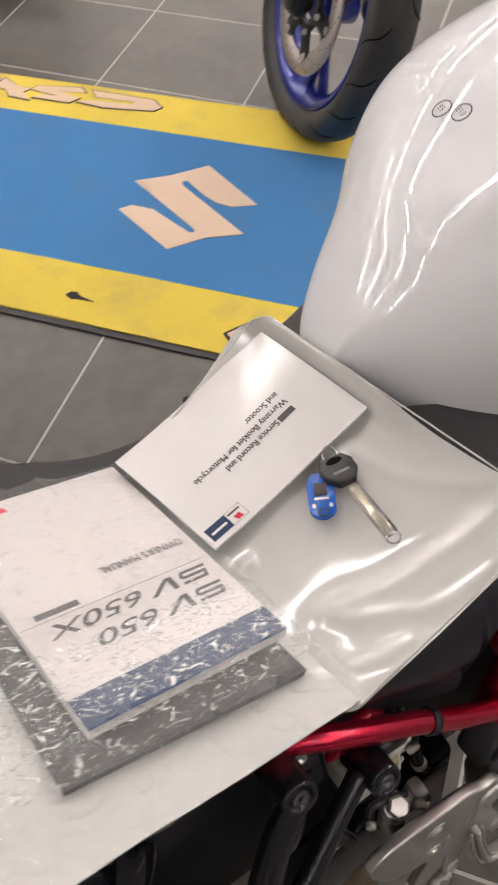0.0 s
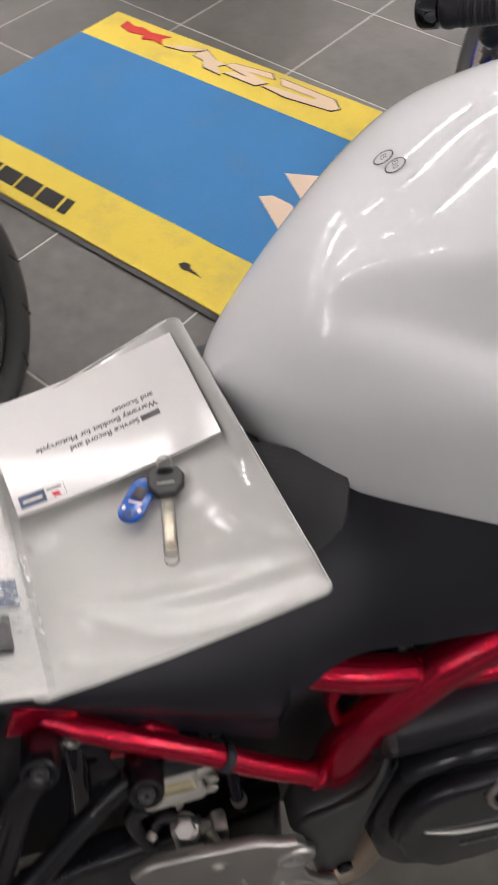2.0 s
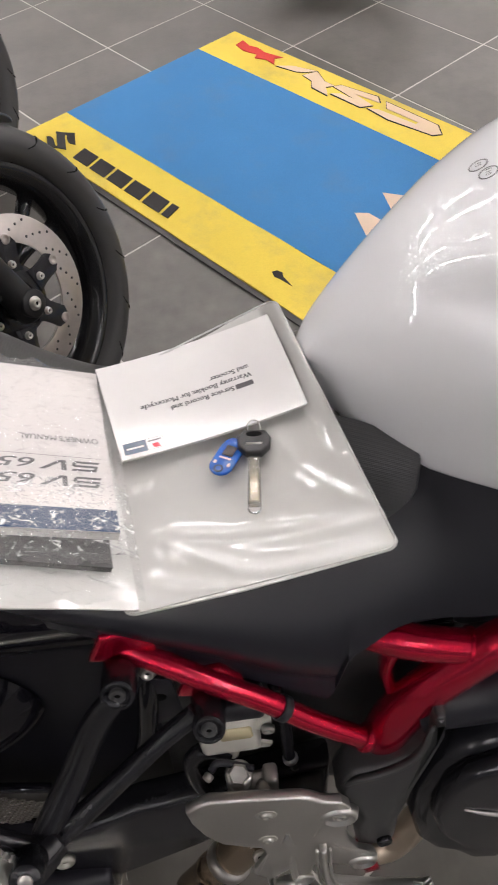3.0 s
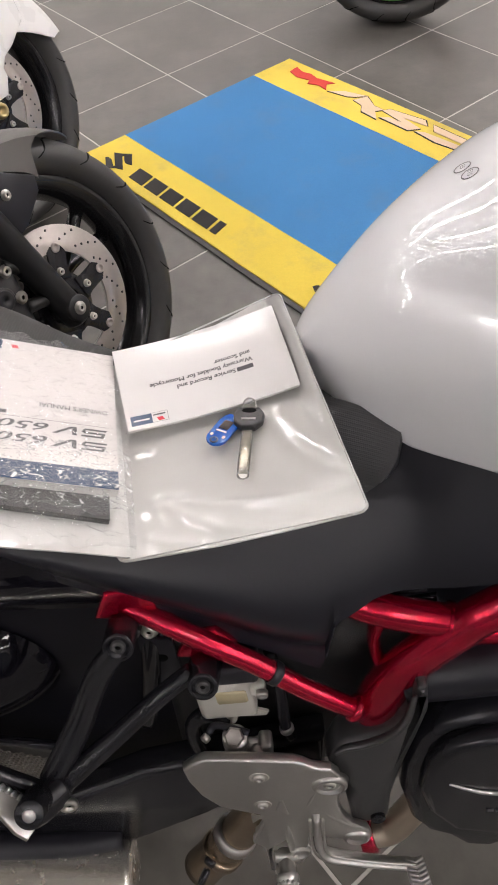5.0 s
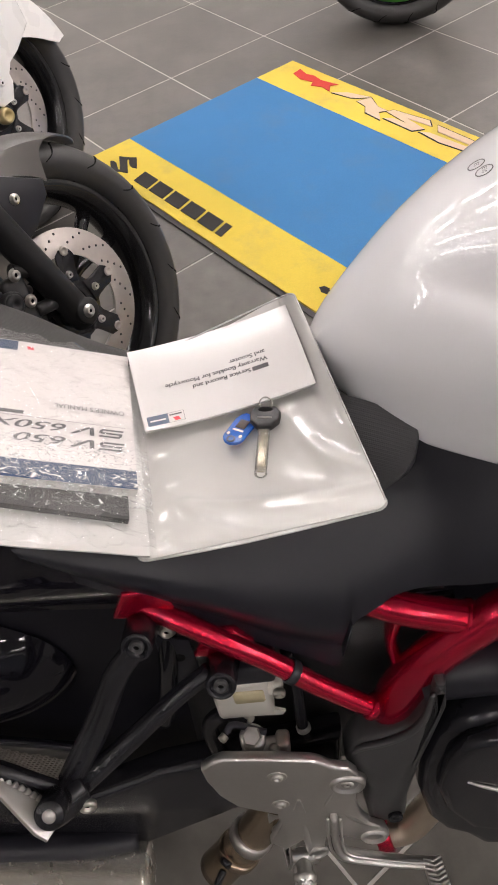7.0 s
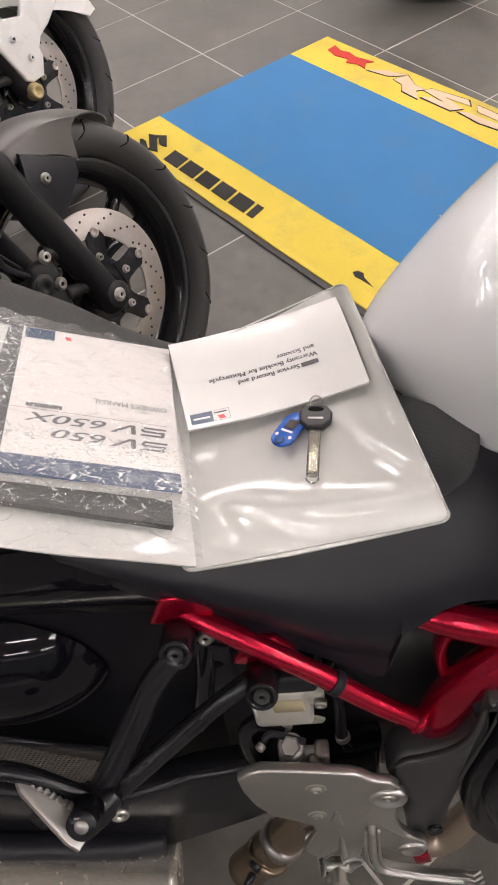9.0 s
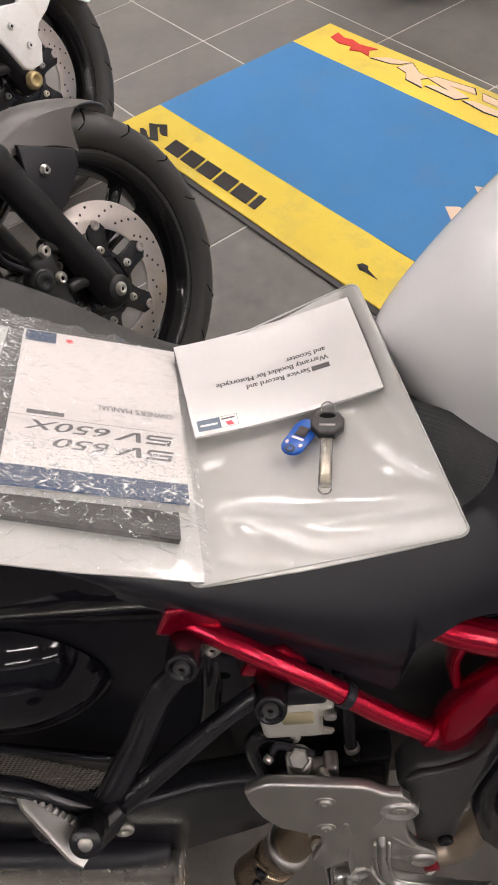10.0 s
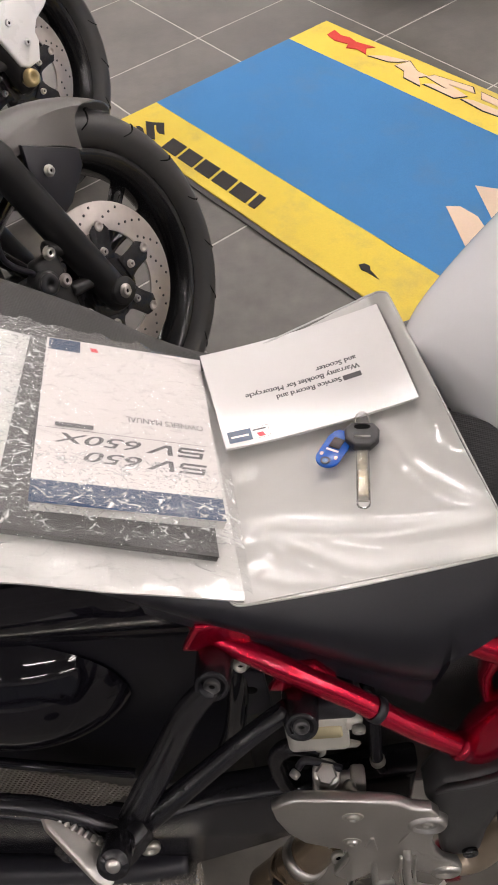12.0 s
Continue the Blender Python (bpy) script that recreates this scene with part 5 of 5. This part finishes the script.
HEAD = ((-0.0075, -0.016), (0.0075, -0.016), (0.0155, -0.006), (0.0165, 0.006), (0.011, 0.0155), (-0.011, 0.0155), (-0.0165, 0.006), (-0.0155, -0.006))
part("head", joined(plate([(a * KEY_SIZE, b * KEY_SIZE + 0.001) for a, b in HEAD], 0.0075, Matrix.Identity(4), 0.0022, 3)), M["key_black"], key, "black plastic key head")
part("slot", plate([(0.0062 * math.cos(radians(a)), 0.0078 + 0.0028 * math.sin(radians(a))) for a in range(0, 360, 24)], 0.0006, Matrix.Translation((0, 0, 0.0072)), 0.0002, 1), M["groove"], key, "slot for the ring")
part("lettering", box((0.012, 0.002, 0.0004), (0, -0.0025, 0.0076), 0), M["steel"], key)
part("blade", joined(box((0.0068, 0.042, 0.0026), (0, -0.036, 0.004), 0.0008, 1), box((0.002, 0.04, 0.0032), (0.001, -0.036, 0.004), 0.0004, 1)), M["key_steel"], key, "nickel key blade")
sl = part("sleeve", joined(box((0.0094, 0.046, 0.006), (0, -0.038, 0.004), 0.0015, 2), turned([(0.0033, 0), (0.005, 0), (0.005, 0.002), (0.0033, 0.002)], (0, -0.0625, 0.002), (0, 0, 1), 20, False)), M["sleeve"], key, "clear plastic blade sleeve")
sl.visible_shadow = False
part("split_ring", tube([(0.0052 * math.cos(a), 0.0135 + 0.004 * math.sin(a), 0.0085 + 0.0045 * math.sin(a)) for a in (2 * math.pi * k / 20 for k in range(21))], 0.0007, 8, 2), M["steel"], key, "steel split ring")
tag = thing("key_tag", "transparent blue plastic key tag on the pouch", "key tag", key_place(0.0283, -0.0771, 0.7468, -30))
TAG_SIZE = 0.82
TAG = [(0.011 * math.cos(radians(a)), -0.014 + 0.011 * math.sin(radians(a))) for a in range(180, 361, 15)] + [(0.0115, 0.01), (0.009, 0.018), (0.0055, 0.022), (-0.0055, 0.022), (-0.009, 0.018), (-0.0115, 0.01)]
part("body", plate([(a * TAG_SIZE, b * TAG_SIZE) for a, b in TAG], 0.0032, Matrix.Identity(4), 0.001), M["tag_blue"], tag)
part("window", box((0.0085, 0.0105, 0.0008), (0.0, 0.0035, 0.0033), 0.0002, 1), M["key_black"], tag, "dark slip behind the clear window")
part("insert", box((0.0095, 0.0018, 0.0006), (0.0, -0.0045, 0.0033), 0), M["sticker"], tag, "white paper slip", smooth=False)
for sx in (-1, 1):
    part("insert", plate([(sx * 0.0056 + 0.0013 * math.cos(radians(a)), -0.0105 + 0.0018 * math.sin(radians(a))) for a in range(0, 360, 40)], 0.0005, Matrix.Translation((0, 0, 0.0032)), 0), M["sticker"], tag)
part("hole_rim", turned([(0.0022, 0), (0.0036, 0), (0.0036, 0.0008), (0.0022, 0.0008)], (0, -0.0162, 0.0032), (0, 0, 1), 20, False), M["navy"], tag)


# round fuel stickers on the tank
def on_tank(x, y):
    lo, hi = 0.5, 0.8
    for _ in range(40):
        mid = (lo + hi) / 2
        p = tank_point((x - TX[0]) / (TX[-1] - TX[0]), mid)
        lo, hi = (mid, hi) if p.y < y else (lo, mid)
    return p


for x, y, text in ((0.233, 0.05, "E5"), (0.235, 0.0325, "E10")):
    st = part("fuel_sticker", turned([(0.0066, 0), (0.0075, 0.0), (0.0075, 0.0003), (0.0066, 0.0003)], (0, 0, 0), (0, 0, 1), 28, False), M["ink"], bike, "round printed fuel sticker")
    p = on_tank(x, y)
    px, py = on_tank(x + 0.004, y), on_tank(x, y + 0.004)
    nrm = (px - p).cross(py - p).normalized()
    skin_near = min(tank.data.vertices, key=lambda vert: (vert.co - p).length_squared)
    p += nrm * (skin_near.co - p).dot(nrm)
    ex = Vector((-0.3, -0.95, 0)).normalized()
    ex = (ex - nrm * ex.dot(nrm)).normalized()
    st.matrix_basis = Matrix.Translation(p + nrm * 0.0006) @ Matrix((ex, nrm.cross(ex), nrm)).transposed().to_4x4()
    bm = words(text, 0.0062)
    bmesh.ops.translate(bm, vec=(-0.0038 if text == "E5" else -0.0056, -0.002, 0.0002), verts=bm.verts)
    part("lettering", bm, M["ink"], st, smooth=False)


# ---- neighbouring motorcycles ----
def wheel(parent, radius, half, rim_mat, disc_r, side, spokes=3, disc_mat=None):
    """A wheel about the parent's y axis: tyre, rim with spokes, disc on its side (-1: right)."""
    w = thing("front_wheel", "", "")
    w.parent = parent
    prof = [(radius - 0.068, -half * 0.7), (radius - 0.06, -half * 0.86), (radius - 0.045, -half * 0.99), (radius - 0.03, -half), (radius - 0.014, -half * 0.78), (radius - 0.004, -half * 0.4), (radius, 0), (radius - 0.004, half * 0.4), (radius - 0.014, half * 0.78), (radius - 0.03, half), (radius - 0.045, half * 0.99), (radius - 0.06, half * 0.86), (radius - 0.068, half * 0.7)]
    part("tyre", turned(prof, (0, 0, 0), (0, 1, 0), 128, False), M["rubber"], w, "black road tyre with cut grooves")
    # raised dark strips stand in for the shade in the cut tread
    for k in range(18):
        for s in (-1, 1):
            a = 2 * math.pi * (k + 0.25 * s) / 18
            pts = []
            for i in range(7):
                q = lerp(0.25, 1.0, i / 6)
                rr = radius - float(np.interp(q, (0, 0.32, 0.6, 0.82, 1.0), (0, 0.004, 0.014, 0.03, 0.043)))
                yy = half * float(np.interp(q, (0, 0.32, 0.6, 0.82, 1.0), (0, 0.4, 0.78, 1.0, 0.992)))
                aa = a + 0.03 * i + 0.02 * math.sin(i)
                pts.append((rr * math.cos(aa), s * yy, rr * math.sin(aa)))
            part("groove", tube(pts, (0.0012, 0.0018, 0.002, 0.002, 0.0018, 0.0014, 0.0008), 6, 3), M["groove"], w)
    r = radius - 0.07
    part("rim", turned([(r, -half * 0.72), (r - 0.004, -half * 0.74), (r - 0.012, -half * 0.7), (r - 0.022, -half * 0.58), (r - 0.034, -half * 0.3), (r - 0.04, 0), (r - 0.034, half * 0.3), (r - 0.022, half * 0.58), (r - 0.012, half * 0.7), (r - 0.004, half * 0.74), (r, half * 0.72), (r, -half * 0.72)], (0, 0, 0), (0, 1, 0), 96, False), rim_mat, w, "cast wheel rim")
    part("hub", turned([(0.028, -0.055), (0.036, -0.05), (0.04, 0), (0.036, 0.05), (0.028, 0.055)], (0, 0, 0), (0, 1, 0), 32), rim_mat, w)
    for k in range(spokes):
        a = 2 * math.pi * k / spokes + 0.35
        for da in (-0.2, 0.2):
            part("spoke", tube([(0.03 * math.cos(a), 0, 0.03 * math.sin(a)), (0.1 * math.cos(a + da * 0.4), 0, 0.1 * math.sin(a + da * 0.4)), ((r - 0.034) * math.cos(a + da), 0, (r - 0.034) * math.sin(a + da))], (0.018, 0.012, 0.014), 12, 4), rim_mat, w)
    y = side * 0.062
    bm = turned([(disc_r - 0.047, -0.0022), (disc_r, -0.0022), (disc_r, 0.0022), (disc_r - 0.047, 0.0022), (disc_r - 0.047, -0.0022)], (0, y, 0), (0, 1, 0), 72, False)
    part("brake_disc", bm, disc_mat or M["disc"], w, "drilled steel brake disc")
    # flat black discs paint in the dark of the drilled holes
    for k in range(60):
        a = 2 * math.pi * k / 60
        rr = disc_r - (0.008, 0.017, 0.026, 0.034)[k % 4]
        part("disc_hole", turned([(0.0025, 0), (0.0025, 0.0003)], (rr * math.cos(a), y + side * 0.0022, rr * math.sin(a)), (0, side, 0), 10), M["black_matt"], w)
    part("disc_carrier", turned([(0.036, -0.003), (0.06, -0.003), (0.062, 0.0), (0.06, 0.003), (0.036, 0.003), (0.036, -0.003)], (0, y, 0), (0, 1, 0), 40, False), M["black_satin"], w, "black disc carrier")
    for k in range(6):
        a = 2 * math.pi * k / 6
        # a forked petal: broad at the hub and at its bobbin, waisted between
        c0, r0, r1 = a + 0.12, 0.054, disc_r - 0.037
        arm = [(r * math.cos(c0 + q), r * math.sin(c0 + q)) for r, q in ((r0, 0.46), (r0 + 0.012, 0.3), (r0 + 0.026, 0.24), (r1 - 0.008, 0.2), (r1, 0.1), (r1, -0.1), (r1 - 0.008, -0.2), (r0 + 0.026, -0.24), (r0 + 0.012, -0.3), (r0, -0.46))]
        part("carrier_arm", plate(arm, 0.005, Matrix(((1, 0, 0, 0), (0, 0, side, y), (0, 1, 0, 0), (0, 0, 0, 1))), 0.001), M["black_satin"], w)
        bolt(w, (0.062 * math.cos(a + 0.12), y + side * 0.004, 0.062 * math.sin(a + 0.12)), (0, side, 0), 0.0062, M["zinc"], washer=0.0075)
    for k in range(6):
        a = 2 * math.pi * k / 6 + 0.12
        part("bobbin", turned([(0.0092, 0), (0.0092, 0.002), (0.0075, 0.003), (0.005, 0.003), (0.0045, 0.0015)], ((disc_r - 0.04) * math.cos(a), y + side * 0.004, (disc_r - 0.04) * math.sin(a)), (0, side, 0), 20), M["disc"], w)
    return w


def wheel_pose(x, y, radius, yaw, lean):
    """A steered front end: x ahead along the wheel, y to its left, origin at the axle."""
    m = pose(0, 0, 0, 0, 0, yaw) @ pose(0, 0, 0, -lean, 0, 0)
    return Matrix.Translation((x, y, radius * math.cos(radians(lean)))) @ m


grey = thing("grey_motorcycle", "grey and black motorcycle parked with its front wheel turned", "motorcycle", wheel_pose(-0.352, 0.738, 0.3, 56, 21))
wheel(grey, 0.3, 0.06, M["rim_black"], 0.145, -1)
white = thing("white_motorcycle", "white and black motorcycle parked with its front wheel turned", "motorcycle", wheel_pose(-0.629, 1.486, 0.3, 55, 17))
wheel(white, 0.3, 0.06, M["rim_black"], 0.15, -1)
blue = thing("blue_wheel_motorcycle", "dark motorcycle with blue wheel rims standing across the mat", "motorcycle", wheel_pose(1.03, 1.28, 0.3, 76, -16))
wheel(blue, 0.3, 0.06, M["rim_blue"], 0.155, 1)
green = thing("green_wheel_motorcycle", "black motorcycle with a green rim stripe at the far side", "motorcycle", wheel_pose(0.56, 2.5, 0.3, -12, 4))
gw = wheel(green, 0.3, 0.065, M["rim_black"], 0.13, -1)
part("rim_stripe", turned([(0.212, -0.002), (0.22, 0), (0.212, 0.002)], (0, -0.05, 0), (0, 1, 0), 64, False), M["rim_green"], gw, "green rim stripe")

# fork legs, mudguards and brake calipers, in the axes of each wheel
RAKE = Vector((-0.232, 0, 0.973))


def fork_leg(parent, s, material, r=0.027):
    a = Vector((-0.016, s * 0.1, 0.0)) - RAKE * 0.02
    part("fork_leg", turned([(r - 0.006, 0), (r - 0.001, 0.006), (r, 0.02), (r, 0.3), (r + 0.002, 0.31), (r - 0.001, 0.33), (r - 0.004, 0.34), (r - 0.004, 0.75)], a, RAKE, 28), material, parent, "black fork leg")
    part("axle_boss", cyl((-0.016, s * 0.075, 0.008), (-0.016, s * 0.128, 0.008), 0.024), material, parent)


def mudguard(parent, material, front, back, tip, r_top, r_side, label, steep=2.2, lip=0.03):
    """A curved guard over the wheel with side skirts; it ends in a point in front."""
    def fn(u, v):
        k = abs(2 * v - 1)
        a = lerp(radians(lerp(tip, front, min(1, k * 1.25) ** 1.5)), radians(back), u)
        if k < 0.72:
            y, r = 0.078 * (k / 0.72), r_top - 0.018 * (k / 0.72) ** 2.5
        else:
            q = (k - 0.72) / 0.28
            y, r = 0.078 + 0.006 * q, lerp(r_top - 0.018, lerp(r_top - lip, r_side, min(1.0, steep * u) ** 0.8), q)
        return Vector((r * math.cos(a), y * (1 if v > 0.5 else -1), r * math.sin(a)))
    return part("mudguard", slab(fn, 36, 36, 0.003), material, parent, label)


def caliper(parent, s=-1):
    c = part("brake_caliper", joined(
        box((0.05, 0.03, 0.115), (-0.108, s * 0.092, 0.075), 0.01, 3, (0, 8, 0)), box((0.06, 0.02, 0.085), (-0.13, s * 0.075, 0.07), 0.008, 2, (0, 8, 0)),
        cyl((-0.125, s * 0.085, 0.1), (-0.125, s * 0.118, 0.1), 0.02), cyl((-0.13, s * 0.085, 0.048), (-0.13, s * 0.118, 0.048), 0.02),
        tube([(-0.09, s * 0.1, 0.14), (-0.06, s * 0.1, 0.12), (-0.04, s * 0.1, 0.1)], 0.012, 10), tube([(-0.09, s * 0.1, 0.06), (-0.05, s * 0.1, 0.05), (-0.03, s * 0.1, 0.045)], 0.012, 10)), M["black_cast"], parent, "black cast brake caliper")
    for z in (0.134, 0.083):
        bolt(c, (-0.093, s * 0.108, z), (0, s, 0), 0.0088, M["zinc"], washer=0.0115)
    for z in (0.1, 0.048):
        part("piston_cap", turned([(0.017, 0), (0.017, 0.004), (0.014, 0.006), (0.006, 0.006), (0.005, 0.003)], (-0.127, s * 0.117, z), (0, s, 0), 24), M["fork"], c)
    part("brake_hose", tube([(-0.13, s * 0.1, 0.12), (-0.16, s * 0.1, 0.17), (-0.14, s * 0.11, 0.25), (-0.13, s * 0.1, 0.4)], 0.005, 8), M["black_matt"], c)
    part("banjo", tube([(-0.155, s * 0.1, 0.02), (-0.165, s * 0.112, 0.05), (-0.15, s * 0.118, 0.09)], 0.008, 8), M["alloy"], c)


for s in (-1, 1):
    fork_leg(grey, s, M["fork"])
    caliper(grey, s)
bolt(grey, (-0.016, -0.128, 0.008), (0, -1, 0), 0.0085, M["zinc"], washer=0.012)
mudguard(grey, M["grey_plastic"], 71, 178, 44, 0.312, 0.27, "grey plastic front mudguard", 4.0, 0.086)
STAY = Matrix(((1, 0, 0, 0), (0, 0, 1, -0.098), (0, 1, 0, 0), (0, 0, 0, 1)))
part("mudguard_stay", plate(((-0.03, 0.28), (0.06, 0.225), (0.052, 0.2), (0.0, 0.165), (-0.02, 0.16), (-0.055, 0.2)), 0.012, STAY, 0.004), M["black_matt"], grey, "black mudguard stay")
bolt(grey, (-0.012, -0.1, 0.227), (0, -1, 0), 0.007, M["zinc"], washer=0.0095)
part("engine_front", joined(box((0.3, 0.3, 0.34), (-0.5, 0.16, 0.28), 0.05, 3), box((0.2, 0.34, 0.2), (-0.42, 0.1, 0.45), 0.04, 3)), M["black_cast"], grey, "dark engine and radiator")
part("body", tube([(-0.35, 0.05, 0.62), (-0.6, 0.25, 0.68), (-0.9, 0.55, 0.7)], (0.12, 0.17, 0.14), 16), M["black_matt"], grey, "dark bodywork")
part("handlebar", tube([(-0.2, -0.3, 0.78), (-0.22, 0, 0.8), (-0.2, 0.3, 0.78)], 0.011), M["black_satin"], grey)

for s in (-1, 1):
    fork_leg(white, s, M["fork"])
    caliper(white, s)
    face = Matrix(((1, 0, 0, 0), (0, 0, 1, s * 0.128 - 0.008), (0, 1, 0, 0), (0, 0, 0, 1)))
    fc = part("fork_cover", plate(((0.022, 0.026), (-0.012, 0.024), (-0.031, 0.035), (-0.043, 0.072), (-0.057, 0.113), (-0.075, 0.25), (-0.045, 0.25), (-0.015, 0.165), (0.03, 0.155), (0.06, 0.19), (0.06, 0.28), (0.15, 0.27), (0.155, 0.15), (0.095, 0.112), (0.06, 0.098), (0.043, 0.079), (0.043, 0.061)), 0.016, face, 0.006, 3), M["white_plastic"], white, "white plastic fork cover")
    for bx, bz in ((-0.018, 0.123), (0.006, 0.072)):
        bolt(fc, (bx, s * 0.138, bz), (0, s, 0), 0.008, M["white_plastic"])
part("axle_nut", turned([(0.02, 0), (0.02, 0.012), (0.017, 0.014), (0.017, 0.022), (0.009, 0.022), (0.008, 0.012)], (-0.02, -0.12, 0.006), (0, -1, 0), 24), M["brass"], white, "yellow zinc axle nut")
mudguard(white, M["white_plastic"], 15, 170, 12, 0.314, 0.18, "white plastic front mudguard", 5.0, 0.046)
part("body", tube([(-0.3, 0.05, 0.6), (-0.6, 0.25, 0.64), (-0.9, 0.55, 0.66)], (0.12, 0.2, 0.15), 16), M["white_plastic"], white, "white bodywork")
part("engine_front", box((0.3, 0.3, 0.36), (-0.48, 0.2, 0.3), 0.05, 3), M["black_cast"], white, "dark engine")

for s in (-1, 1):
    fork_leg(blue, s, M["fork"])
mudguard(blue, M["black_matt"], 60, 150, 40, 0.318, 0.27, "black front mudguard")
part("body", tube([(-0.35, 0.0, 0.55), (-0.6, 0.1, 0.55), (-0.95, 0.3, 0.55)], (0.12, 0.17, 0.14), 16), M["black_matt"], blue, "dark bodywork")
for s in (-1, 1):
    fork_leg(green, s, M["fork"])
mudguard(green, M["black_matt"], 70, 160, 50, 0.318, 0.27, "black front mudguard")
part("body", tube([(-0.35, 0.0, 0.6), (-0.6, 0.0, 0.6), (-1.0, 0.0, 0.6)], (0.12, 0.17, 0.14), 16), M["black_matt"], green, "dark bodywork")

# ---- floor tiles, laid along the mat ----
tile_mesh = None
near_tiles = set()
for i in range(-9, 12):
    for j in range(-7, 12):
        c = on_mat(-0.228 + TILE_X * (i + 0.5), 0.485 + TILE_Y * (j + 0.5))
        if not (-2.2 < c.x < 2.6 and -1.4 < c.y < 5.2):
            continue
        near_tiles.add((i, j))
        if tile_mesh is None:
            first = part("tile", box((TILE_X - JOINT, TILE_Y - JOINT, 0.01), (0, 0, -0.005), 0.0012, 1), M["tile"], ground, smooth=False)
            tile_mesh, ob = first.data, first
        else:
            ob = new("tile", tile_mesh)
            ob.parent = ground
        ob.matrix_basis = Matrix.Translation(c) @ pose(0, 0, 0, 0, 0, MAT_TURN)
# the tiles further off, out to the walls
verts, faces = [], []
hx, hy = (TILE_X - JOINT) / 2, (TILE_Y - JOINT) / 2
for i in range(-30, 31):
    for j in range(-30, 31):
        c = on_mat(-0.228 + TILE_X * (i + 0.5), 0.485 + TILE_Y * (j + 0.5))
        if (i, j) in near_tiles or not (-6.1 < c.x < 6.1 and -4.6 < c.y < 7.6):
            continue
        n = len(verts)
        for z in (0.0, -0.006):
            for a, b in ((-hx, -hy), (hx, -hy), (hx, hy), (-hx, hy)):
                verts.append(c + MX * a + MY * b + Vector((0, 0, z)))
        faces.append((n, n + 1, n + 2, n + 3))
        faces += [(n + a, n + 4 + a, n + 4 + b, n + b) for a, b in ((0, 1), (1, 2), (2, 3), (3, 0))]
far_tiles = bpy.data.meshes.new("far_tiles")
far_tiles.from_pydata(verts, [], faces)
far_tiles.materials.append(M["tile"])
field = new("far_tiles", far_tiles)
field.parent = ground
tagged(field, "dark floor tiles further off", kind="stuff")
